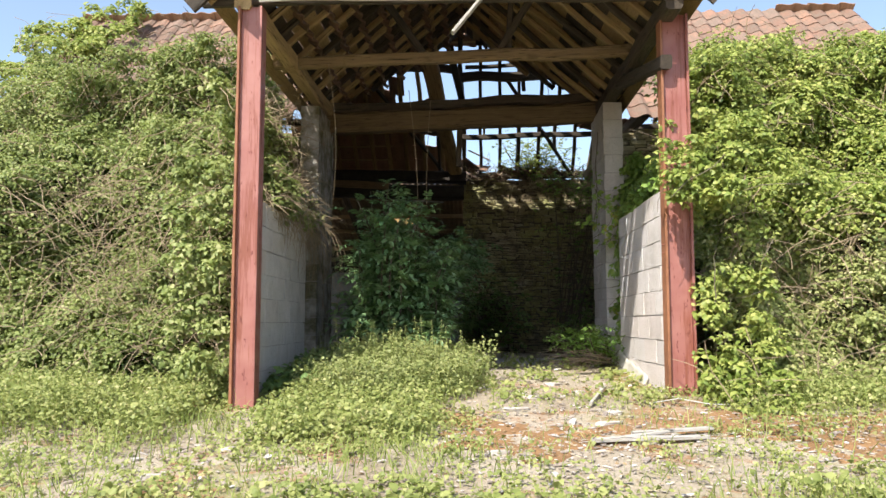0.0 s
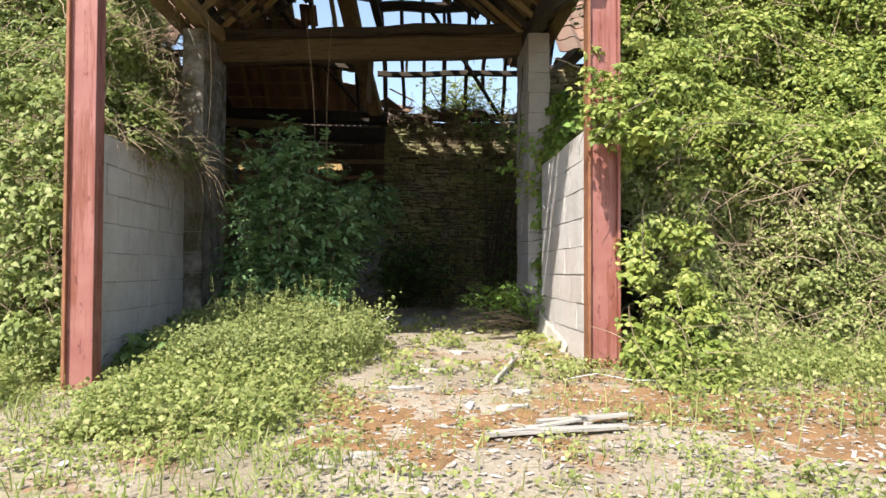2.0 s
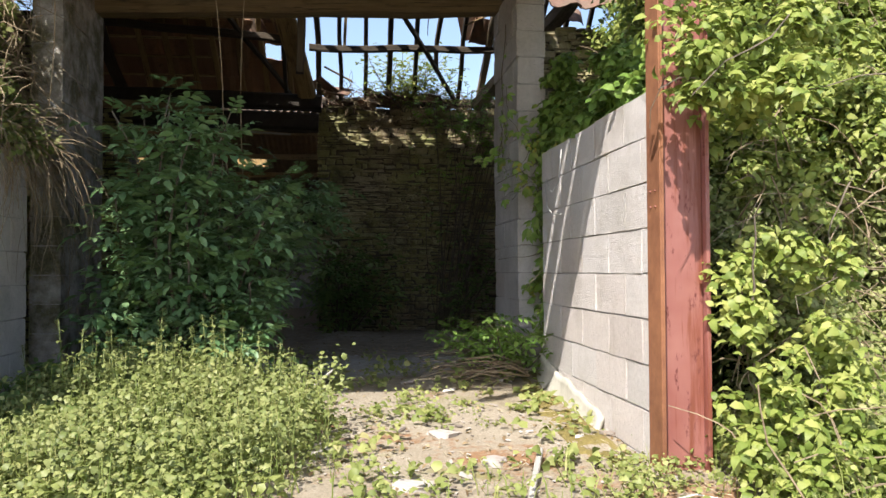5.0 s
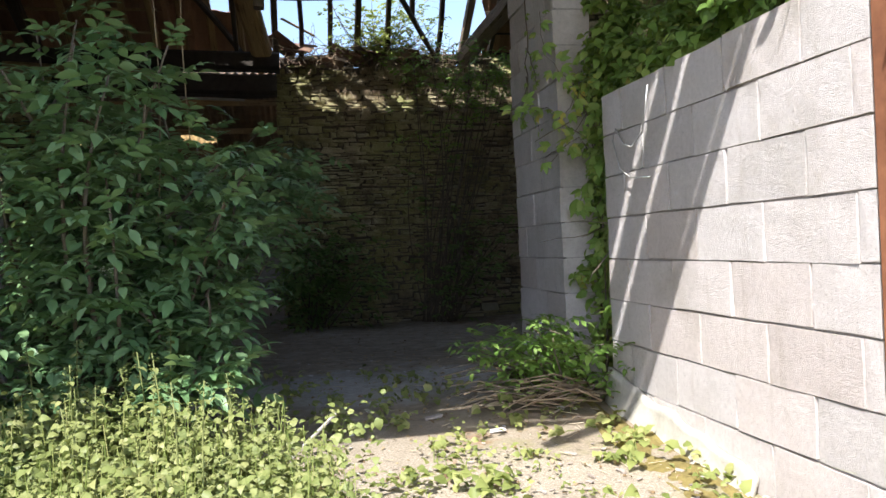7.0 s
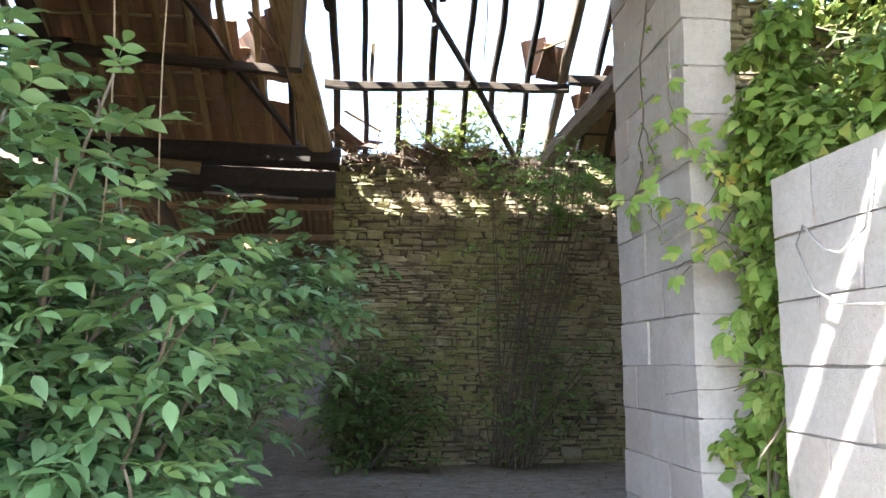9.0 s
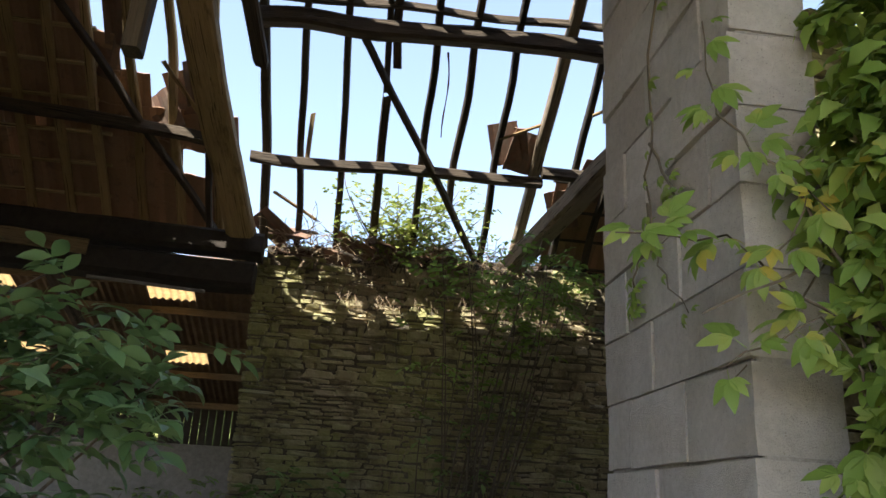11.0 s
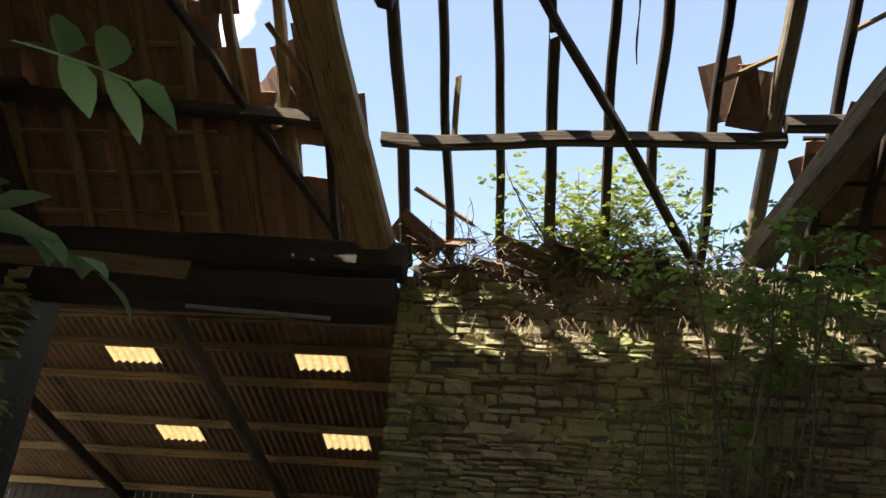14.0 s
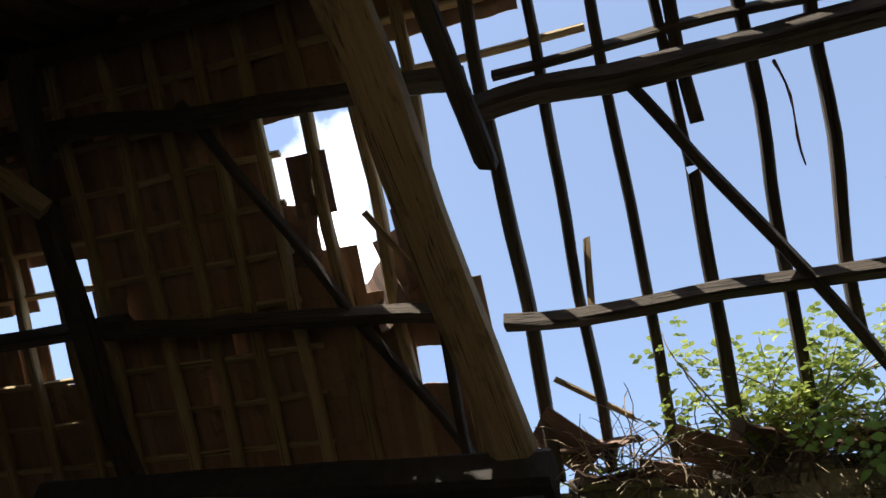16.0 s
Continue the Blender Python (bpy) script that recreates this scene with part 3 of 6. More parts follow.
steel_post(-1.995, -1.765, 0.24, -0.22, 3.60, "red-primed steel I-section post flaking to rust, set in weeds")


# ---- block walls and piers ----
def worn_block(mat, seed):
    """A unit block with chipped edges and slightly hollow faces."""
    bm = bmesh.new()
    bmesh.ops.create_cube(bm, size=1)
    bmesh.ops.subdivide_edges(bm, edges=bm.edges[:], cuts=2, use_grid_fill=True)
    r = random.Random(seed)
    for v in bm.verts:
        edge = sum(abs(c) > 0.49 for c in v.co) > 1
        k = 0.022 if edge else 0.008
        v.co -= Vector(tuple(math.copysign(r.uniform(0, k), c) if abs(c) > 0.49 else r.uniform(-0.04, 0.04) for c in v.co))
    return bm_mesh("block", bm, mat)


BLOCKS = {m: [worn_block(m, s) for s in range(8)] for m in (M_BLOCK, M_BLOCK_MOSSY, M_BLOCK_STAINED)}


def block_wall(name, label, x, y0, y1, z_top, side, low, courses=9, length=0.535, depth=0.20, category="wall", mat=M_BLOCK):
    """Courses of blocks along y with recessed joints; side: the way that the seen face looks in x."""
    t = thing(name, label, category, kind="structure", at=(x, y0, low))
    cx = x - side * depth / 2
    core = soft_box("mortar_bed", depth - 0.03, y1 - y0 - 0.02, z_top - low, M_MORTAR, 0.006, 0.002, 2, True)
    child("mortar_bed", core, t, m=Matrix.Translation((cx, (y0 + y1) / 2, low - 0.006)))
    r = random.Random(int(x * 10) + int(y0 * 7))
    for k in range(courses):
        zc = z_top - 0.24 * (k + 0.5)
        y = y1 - (length if k % 2 else length * 0.52) + length
        while y > y0 + 0.02:
            a, b = max(y0, y - length), min(y1, y)
            y -= length
            if b - a < 0.06:
                continue
            ob = child("concrete_block", BLOCKS[mat][r.randrange(8)], t)
            sx = depth + r.uniform(-0.004, 0.010) + (r.uniform(0, 0.02) if category == "pier" else 0)
            ob.matrix_basis = Matrix.Translation(-Vector(t.location)) @ Matrix.Translation((cx, (a + b) / 2, zc + r.uniform(-0.003, 0.003))) @ pose(0, 0, 0, r.uniform(-0.4, 0.4), 0, r.uniform(-0.3, 0.3)) @ Matrix.Diagonal((sx, b - a - 0.003, 0.236, 1))
    return t


block_wall("wall_porch_east", "sunlit grey concrete block side wall of the porch", 2.0, 0.77, 3.0, 1.92, -1, -0.25)
block_wall("wall_porch_west", "shaded grey concrete block side wall draped with dead brambles", -1.90, 0.45, 2.95, 1.85, 1, -0.35, depth=0.10, mat=M_BLOCK_STAINED)
block_wall("pier_east", "tall concrete block pier carrying the barn lintel", 1.95, 3.65, 4.75, 3.60, -1, -0.05, 15, 0.46, 0.24, "pier", M_BLOCK_STAINED)
block_wall("pier_west", "tall mossy concrete block pier half hidden by creeper", -1.90, 3.65, 4.75, 3.60, 1, -0.05, 15, 0.46, 0.24, "pier", M_BLOCK_MOSSY)

# a rough render foot at the wall's end
foot = thing("render_foot", "pale flaking render along the foot of the block wall", "render", at=(1.98, 2.3, 0.0))
bm = bmesh.new()
bmesh.ops.create_grid(bm, x_segments=26, y_segments=5, size=0.5)
for v in bm.verts:
    u, w = v.co.x + 0.5, v.co.y + 0.5
    yy = 1.5 + 1.5 * u
    zz = ground_z(2, yy) - 0.05 + (0.26 + 0.10 * noise.noise((yy * 3, 1, 0)) - 0.12 * (1 - u)) * w
    v.co = Vector((1.985 - 0.05 * (1 - w) ** 1.5 - 0.012 * noise.noise((yy * 6, zz * 6, 2)) - foot.location.x, yy - foot.location.y, zz))
me = bm_mesh("render_skin", bm, M_RENDER, True)
ob = new("render_skin", me)
ob.parent = foot
sol = ob.modifiers.new("thick", "SOLIDIFY")
sol.thickness = 0.03
sol.offset = 0.0


# ---- rubble stone walls ----
STONE_SHAPES = []
for s in range(8):
    bm = bmesh.new()
    bmesh.ops.create_cube(bm, size=1)
    bmesh.ops.bevel(bm, geom=bm.edges[:], offset=0.16, segments=1, affect="EDGES")
    r = random.Random(s + 40)
    for v in bm.verts:
        v.co += Vector((r.uniform(-0.09, 0.09), r.uniform(-0.10, 0.10), r.uniform(-0.12, 0.12)))
    STONE_SHAPES.append(bm_mesh("stone", bm, M_STONE))


def wall_top(x):
    return 3.70 + 0.08 * noise.noise((x * 1.7, 4, 0)) + (0.12 if x > 2.6 else 0.0)


def rubble_wall(name, label, x0, x1, y, near, depth=0.5, top=wall_top, quoin=True, seed=3):
    """Coursed rubble: stones proud of earth joints; those in the stretch near are parts, the rest one mesh."""
    t = thing(name, label, "stone wall", kind="structure", at=((x0 + x1) / 2, y, 0))
    r = random.Random(seed)
    n = int((x1 - x0) / 0.15)
    verts = []
    for k in range(n + 1):
        xx = x0 + (x1 - x0) * k / n
        for yy, zz in ((y + 0.004, -0.3), (y + 0.004, top(xx) - 0.06), (y + depth, top(xx) - 0.06), (y + depth, -0.3)):
            verts.append((xx, yy, zz))
    faces = [(k * 4 + j, (k + 1) * 4 + j, (k + 1) * 4 + (j + 1) % 4, k * 4 + (j + 1) % 4) for k in range(n) for j in range(4)]
    faces += [(0, 1, 2, 3), (n * 4 + 3, n * 4 + 2, n * 4 + 1, n * 4)]
    child("wall_core", raw_mesh("wall_core", verts, faces, M_JOINT), t)
    rest_v, rest_f, count = [], [], 0
    z = -0.1
    while z < 3.75:
        h = r.choice((0.032, 0.042, 0.05, 0.06, 0.09))
        x = x0 - (0.02 if quoin else 0)
        while x < x1:
            w = r.uniform(0.06, 0.25) if r.random() < 0.9 else r.uniform(0.25, 0.4)
            hh = h * r.choice((0.6, 0.85, 0.95, 1.05, 1.25))
            if z + hh < top(x) + r.uniform(-0.08, 0.05):
                mtx = Matrix.Translation((x + w / 2, y + 0.05 + r.uniform(-0.016, 0.02), z + hh / 2 + 0.05 * noise.noise((x * 1.3, z * 0.6, 1)))) @ pose(0, 0, 0, r.uniform(-4, 4), r.uniform(-3, 3), r.uniform(-4, 4)) @ Matrix.Diagonal((w * 0.97, 0.15, hh * 0.93, 1))
                me = STONE_SHAPES[r.randrange(8)]
                if near[0] - 0.1 < x < near[1] and near[2] < z < near[3] and count < 300:
                    ob = child("stone", me, t)
                    ob.matrix_basis = Matrix.Translation(-Vector(t.location)) @ mtx
                    count += 1
                else:
                    o = len(rest_v)
                    rest_v += [mtx @ v.co for v in me.vertices]
                    rest_f += [tuple(o + i for i in p.vertices) for p in me.polygons]
            x += w
        z += h
    child("rubble", raw_mesh("rubble", rest_v, rest_f, M_STONE_FAR), t, kind="stuff")
    return t


rubble_wall("wall_north", "coursed rubble stone back wall stained green with moss", 0.0, 6.6, 9.70, (0.0, 1.7, 2.2, 3.8))
rubble_wall("wall_north_west", "coursed rubble stone wall beside the open back bay", -6.6, -2.88, 9.30, (-4.0, -2.8, 2.2, 3.5), 0.6, lambda x: 3.48, seed=5)
rubble_wall("wall_front_east", "rubble front wall buried behind creeper", 2.25, 6.6, 4.55, (0, 0, 0, 0), 0.45, lambda x: 3.45, seed=8)
rubble_wall("wall_front_west", "rubble front wall buried behind brambles", -6.6, -2.2, 4.55, (0, 0, 0, 0), 0.45, lambda x: 3.45, seed=9)
for nm, xa in (("wall_gable_west", -6.85), ("wall_gable_east", 6.62)):
    bm = bmesh.new()
    prof = [(4.5, -0.3), (10.2, -0.3), (10.2, 3.3), (7.2, 5.85), (4.5, 3.45)]
    a = [bm.verts.new((xa, yy, zz)) for yy, zz in prof]
    b = [bm.verts.new((xa + 0.25, yy, zz)) for yy, zz in prof]
    bm.faces.new(a[::-1]), bm.faces.new(b)
    for i in range(5):
        bm.faces.new((a[i], a[(i + 1) % 5], b[(i + 1) % 5], b[i]))
    tagged(new(nm, bm_mesh(nm, bm, M_JOINT)), "plain rubble gable wall closing the barn end", "wall", kind="structure")

# dark lintel beams over the open back bay
t = thing("bay_lintel", "dark heavy timber lintel over the open back bay", "lintel", at=(-1.4, 9.5, 3.3))
beam("lower_beam", (-3.3, 9.45, 3.42), (0.0, 9.5, 3.34), 0.34, 0.28, M_BOARD, t, seed=3)
beam("plank_facing", (-3.35, 9.26, 3.56), (-1.55, 9.30, 3.46), 0.03, 0.15, M_TIMBER_OAK, t, "brown plank nailed on the lintel", seed=6, wobble=0.008)
beam("wall_tie", (-1.5, 9.28, 3.17), (-0.42, 9.3, 3.12), 0.03, 0.03, M_CONC, t, "dull metal strip under the lintel", seed=7, wobble=0.0)
beam("upper_beam", (-3.7, 9.42, 3.72), (0.05, 9.5, 3.66), 0.30, 0.24, M_BOARD, t, seed=4)

# ---- main roof frame ----
K, RIDGE_Y, RIDGE_Z = 0.9, 7.2, 6.0


def back_z(y):
    return 4.43 + K * (8.95 - y)


def front_z(y):
    return back_z(2 * RIDGE_Y - y)


def rafter(x0, ya, x1, yb, w=0.065, h=0.09, mat=M_TIMBER, name="rafter", seed=0, lift=0.10, **kw):
    """A rafter on the back slope from the low end ya to the high end yb."""
    nrm = Vector((0, K, 1)).normalized()
    p0, p1 = Vector((x0, ya, back_z(ya))) + nrm * lift, Vector((x1, yb, back_z(yb))) + nrm * lift
    ob = beam(name, p0, p1, w, h, mat, seed=seed, up=nrm, **kw)
    return ob


def timber(name, label, p0, p1, w, h, mat, seed, group="", up=(0, 0, 1), **kw):
    return tagged(beam(name, p0, p1, w, h, mat, seed=seed, up=up, **kw), label, "roof timber", group)


RAFT = "bare dark rafter of the broken back roof slope"
for i, (xa, ya, xb, yb, w) in enumerate((
        (0.02, 9.75, -0.05, 7.2, 0.085), (0.35, 9.72, 0.33, 7.2, 0.065), (0.76, 9.7, 0.70, 7.2, 0.065), (1.13, 9.72, 1.12, 8.42, 0.085),
        (1.10, 8.40, 1.04, 7.2, 0.06), (1.18, 8.22, 1.12, 7.2, 0.08), (1.55, 9.7, 1.50, 7.2, 0.07), (1.86, 9.22, 1.88, 7.2, 0.07), (2.27, 9.7, 2.27, 7.2, 0.065),
        (3.05, 9.75, 3.12, 7.2, 0.065), (3.42, 9.75, 3.5, 7.2, 0.065), (3.8, 9.75, 3.85, 7.2, 0.07), (4.2, 9.75, 4.2, 7.2, 0.065))):
    tagged(rafter(xa, ya, xb, yb, w, 0.085, seed=i, wobble=0.03, broken=i == 3), RAFT, "rafter", "back slope rafters")
tagged(rafter(2.62, 9.75, 2.78, 7.2, 0.11, 0.10, M_TIMBER_SPLIT, seed=31, wobble=0.02), "pale barked rafter of the broken back roof slope", "rafter", "back slope rafters")
for i, x in enumerate((-4.3, -3.85, -3.45, -3.1, -2.62, -2.24, -1.88, -1.55, -1.18, -0.82, -0.42)):
    tagged(rafter(x, 9.7, x - 0.08, 7.2, 0.08, 0.07, M_TIMBER_GOLD, seed=50 + i, wobble=0.03), "brown pole rafter under clay tiles", "rafter", "back slope rafters")
for i, x in enumerate(np.arange(-6.3, 6.4, 0.42)):
    if abs(x) > 2.2:
        p0, p1 = Vector((x, 4.5, front_z(4.5) + 0.1)), Vector((x, 7.2, front_z(7.2) + 0.1))
        tagged(beam("rafter", p0, p1, 0.07, 0.08, M_TIMBER, seed=int(i)), "brown rafter of the front roof slope", "rafter", "front slope rafters")

PUR = "long sagging purlin pole of the back roof slope"
timber("purlin", PUR, (-0.12, 8.93, 4.40), (2.75, 8.95, 4.44), 0.09, 0.10, M_TIMBER, 1, "purlins", bend=0.0, wobble=0.05)
timber("purlin", "far end of a purlin beside the pale rafter", (2.72, 8.86, 4.52), (6.6, 8.75, 4.58), 0.10, 0.11, M_TIMBER, 2, "purlins", wobble=0.04)
timber("purlin", "brown squared purlin under the tiled slope", (-3.05, 8.68, 4.62), (-0.25, 8.85, 4.47), 0.10, 0.11, M_TIMBER, 3, "purlins", wobble=0.04)
timber("purlin", PUR, (-6.6, 8.66, 4.66), (-2.85, 8.66, 4.66), 0.11, 0.12, M_TIMBER, 4, "purlins")
timber("purlin", "upper purlin carrying the bare rafter heads", (-0.15, 7.98, 5.32), (6.6, 7.92, 5.46), 0.14, 0.17, M_TIMBER, 5, "purlins", wobble=0.05)
timber("purlin_board", "thin board nailed along the upper purlin", (0.05, 7.88, 5.50), (4.5, 7.82, 5.58), 0.05, 0.07, M_TIMBER, 6, "purlins", wobble=0.03)
timber("purlin", "brown upper purlin under the tiled slope", (-3.1, 7.58, 5.58), (-0.1, 7.80, 5.40), 0.12, 0.14, M_TIMBER, 7, "purlins", wobble=0.04)
timber("purlin", "upper purlin at the barn's closed end", (-6.6, 7.58, 5.58), (-2.95, 7.58, 5.58), 0.13, 0.15, M_TIMBER, 8, "purlins")
timber("ridge_beam", "old ridge pole along the barn roof", (-6.6, 7.2, 5.98), (6.6, 7.2, 5.98), 0.10, 0.18, M_TIMBER, 9)
timber("wall_plate", "rotten wall plate along the stone wall top", (0.05, 9.98, 3.78), (6.6, 9.98, 3.80), 0.18, 0.14, M_TIMBER, 10, wobble=0.05)
timber("principal_rafter", "broad ochre oak principal rafter tapering to its foot", (-0.66, 7.1, 5.55), (-0.12, 9.62, 3.60), 0.30, 0.20, M_TIMBER_GOLD, 11, "principals", up=(0, 1, 1.1), wobble=0.03, taper=0.85)
timber("principal_rafter", "crooked brown principal rafter beside the tiles", (-3.08, 7.05, 5.75), (-2.98, 9.5, 3.75), 0.15, 0.14, M_TIMBER, 12, "principals", up=(0, 1, 1.1), bend=0.08, wobble=0.05)
timber("principal_rafter", "short dark timber beside the oak principal", (-0.22, 7.1, 5.62), (-0.02, 8.15, 4.92), 0.13, 0.12, M_TIMBER, 13, "principals", up=(0, 1, 1.1), broken=True)
timber("fallen_timber", "pale split tie beam slanting down to the wall top", (2.50, 9.15, 3.60), (3.75, 7.45, 4.95), 0.23, 0.17, M_TIMBER_SPLIT, 14, taper=1.15, wobble=0.05)
nrm = Vector((0, K, 1)).normalized()
BR = "thin diagonal wind brace pole under the rafters"
timber("wind_brace", BR, Vector((0.80, 7.95, back_z(7.95))), Vector((2.20, 9.62, back_z(9.62) - 0.05)), 0.06, 0.06, M_TIMBER, 15, "braces", wobble=0.04)
timber("wind_brace", BR, Vector((-2.1, 7.62, back_z(7.62))), Vector((-0.42, 9.66, back_z(9.66))), 0.07, 0.06, M_TIMBER, 16, "braces", wobble=0.04)
timber("collar_brace", "curved brown brace by the upper purlin", (-3.6, 6.9, 5.2), (-2.98, 7.75, 4.95), 0.13, 0.12, M_TIMBER_GOLD, 17, "braces", wobble=0.04)
timber("post_prop", "short dark prop under the lower purlin", (-0.5, 9.5, 3.8), (-0.5, 8.85, 4.4), 0.06, 0.07, M_TIMBER, 18)


# ---- clay tiles ----
def pantile_shape(mat, name="tile"):
    """One S-shaped clay tile with thickness: x across, y up the slope."""
    prof = [(-0.145, 0.0), (-0.085, -0.014), (-0.025, 0.0), (0.035, 0.032), (0.095, 0.04), (0.15, 0.008)]
    verts, faces = [], []
    for yy in (-0.21, 0.21):
        for dz in (0.0, -0.013):
            verts += [(x, yy, z + dz + (0.018 if yy < 0 else 0.0)) for x, z in prof]
    n = len(prof)
    for i in range(n - 1):
        faces += [(i, i + 1, 2 * n + i + 1, 2 * n + i), (n + i + 1, n + i, 3 * n + i, 3 * n + i + 1), (i + 1, i, n + i, n + i + 1), (2 * n + i, 2 * n + i + 1, 3 * n + i + 1, 3 * n + i)]
    faces += [(0, 2 * n, 3 * n, n), (n - 1, 2 * n - 1, 4 * n - 1, 3 * n - 1)]
    return raw_mesh(name, verts, faces, mat)


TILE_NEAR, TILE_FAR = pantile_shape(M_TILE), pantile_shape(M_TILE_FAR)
TILE_LIT, TILE_LIT_FAR = pantile_shape(M_TILE_LIT), pantile_shape(M_TILE_LIT_FAR)


def tile_pose(x, y, back, jig, r):
    """A tile lying on the slope at (x, y)."""
    ang = math.degrees(math.atan(K))
    z = (back_z(y) if back else front_z(y)) + 0.22
    return Matrix.Translation((x + r.uniform(-jig, jig), y, z + r.uniform(0, jig))) @ pose(0, 0, 0, ang, 0, 180 if back else 0) @ pose(0, 0, 0, r.uniform(-1, 1) * jig * 120, r.uniform(-1, 1) * jig * 200, r.uniform(-1, 1) * jig * 250)


def tiled(name, label, back, spots, near, seed, jig=0.006):
    t = thing(name, label, "tiled roof", kind="structure", at=(0, 7, 4))
    r = random.Random(seed)
    one, rest = (TILE_LIT, TILE_LIT_FAR) if back else (TILE_NEAR, TILE_FAR)
    rv, rf, count = [], [], 0
    for x, y in spots:
        m = tile_pose(x, y, back, jig, r)
        if near(x, y) and count < 300:
            ob = child("tile", one, t)
            ob.matrix_basis = Matrix.Translation(-Vector(t.location)) @ m
            count += 1
        else:
            o = len(rv)
            rv += [m @ v.co for v in rest.vertices]
            rf += [tuple(o + i for i in p.vertices) for p in rest.polygons]
    child("tiling", raw_mesh("tiling", rv, rf, rest.materials[0]), t, kind="stuff")
    return t


STEP_Y, STEP_X = 0.25, 0.27
slope = lambda a, b: np.arange(a, b, STEP_Y)
front_spots = []
for y in slope(4.35, 7.15):
    for x in np.arange(-6.9, 6.9, STEP_X):
        s = (y - 4.35)
        if abs(x) > 2.35 - 1.02 * s:
            front_spots.append((float(x), float(y)))
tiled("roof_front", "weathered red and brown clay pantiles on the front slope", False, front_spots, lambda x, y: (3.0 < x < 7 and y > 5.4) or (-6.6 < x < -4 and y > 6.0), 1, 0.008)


def back_tile(x, y, r):
    """Where the back slope still has its tiles."""
    edge = 0.12 * noise.noise((x * 2.1, y * 2.1, 5)) + r.uniform(-0.05, 0.05)
    if -4.25 < x < -3.2 and 8.5 < y + edge < 8.95:
        return False
    if x < -2.0 + 0.72 * (y - 7.62) + edge:
        return True
    if y < 7.62 + edge and x < 0.3:
        return True
    if y < 7.8 and x < -0.95:
        return True
    if x < -0.2 and y > 8.9 + edge * 2 and r.random() < 0.88:
        return True
    if 2.85 < x < 3.95 and y > 9.05 + edge:
        return True
    return x > 5.6


r = random.Random(12)
back_spots = [(float(x), float(y)) for y in slope(7.25, 10.0) for x in np.arange(-6.9, 6.9, STEP_X) if back_tile(float(x), float(y), r)]
tiled("roof_back", "mossy clay pantiles left on the broken back slope", True, back_spots, lambda x, y: -2.6 < x < 1 or 2.7 < x < 4, 2, 0.012)
M_BATTEN = mat_timber("pale_split_batten", (0.25, 0.17, 0.08), (0.50, 0.37, 0.19), (0.68, 0.53, 0.31))
bat = thing("tile_battens", "thin split battens under the clay tiles", "battens", at=(-3, 8.5, 4.8))
for i, y in enumerate(slope(7.3, 9.8)):
    z = back_z(y) + 0.185
    x1 = -1.5 if y > 7.8 else 0.65
    beam("batten", (-6.6, y, z), (x1 + 0.1 * noise.noise((i * 3.1, 0, 0)), y, z), 0.05, 0.03, M_BATTEN, bat, seed=200 + i, wobble=0.015)
    beam("batten", (2.9 if y > 9.0 else 5.5, y, z), (3.95 if y > 9.0 else 6.6, y, z), 0.035, 0.025, M_TIMBER, bat, seed=300 + i)
# loose tiles and split boards caught on the frame
for i, (x, y, dz, ax, ay, az) in enumerate(((2.52, 8.84, 0.17, 52, 0, 196), (2.33, 8.80, 0.19, 60, 12, 170), (2.44, 8.86, 0.26, 40, -14, 150), (-0.78, 8.72, 0.24, 48, 10, 165), (-1.5, 8.5, 0.22, 44, -8, 190), (-0.95, 8.85, 0.2, 70, 20, 150), (0.1, 9.6, 0.08, 35, 20, 130), (0.32, 9.6, 0.03, 15, -25, 60), (1.2, 9.62, 0.0, 15, 30, 20), (0.95, 9.66, 0.02, 25, 14, 100), (1.7, 9.66, 0.0, 12, -20, 70), (3.05, 9.3, 0.2, 50, 10, 160), (3.3, 9.05, 0.22, 42, -12, 185), (-0.6, 8.55, 0.12, 55, 25, 200), (-0.5, 8.68, 0.1, 70, 10, 170), (0.25, 9.78, 0.03, 20, 20, 20), (0.5, 9.82, 0.05, 10, 20, 60), (0.72, 9.8, 0.03, 15, 25, 100), (-1.3, 8.22, 0.15, 42, 0, 180), (3.9, 8.5, 0.05, 50, 20, 10), (1.9, 9.7, 0.02, 20, 40, 50), (1.4, 9.74, 0.0, 25, 30, 140))):
    ob = new("loose_tile", TILE_NEAR)
    ob.matrix_basis = Matrix.Translation((x, y, back_z(y) + dz)) @ pose(0, 0, 0, ax, ay, az)
    tagged(ob, "slipped broken clay tile caught on the roof timbers", "tile", "slipped tiles")
for i, (p0, p1) in enumerate((((0.42, 8.93, 4.44), (0.44, 8.76, 4.78)), ((2.25, 8.7, 4.75), (2.75, 8.6, 4.95)), ((-0.9, 8.3, 4.95), (-0.62, 8.75, 4.7)), ((0.1, 9.3, 4.2), (0.55, 9.6, 4.05)), ((3.1, 8.4, 4.95), (4.1, 8.1, 5.4)))):
    timber("split_batten", "splintered batten hanging from the rafters", p0, p1, 0.045, 0.02, M_TIMBER_GOLD, 400 + i, "splinters", broken=True)

# ---- porch roof ----
PE_Z, PR_Z, PW = 3.68, 5.62, 2.15


def porch_z(x):
    return PR_Z - (PR_Z - PE_Z) / PW * abs(x - 0.03)


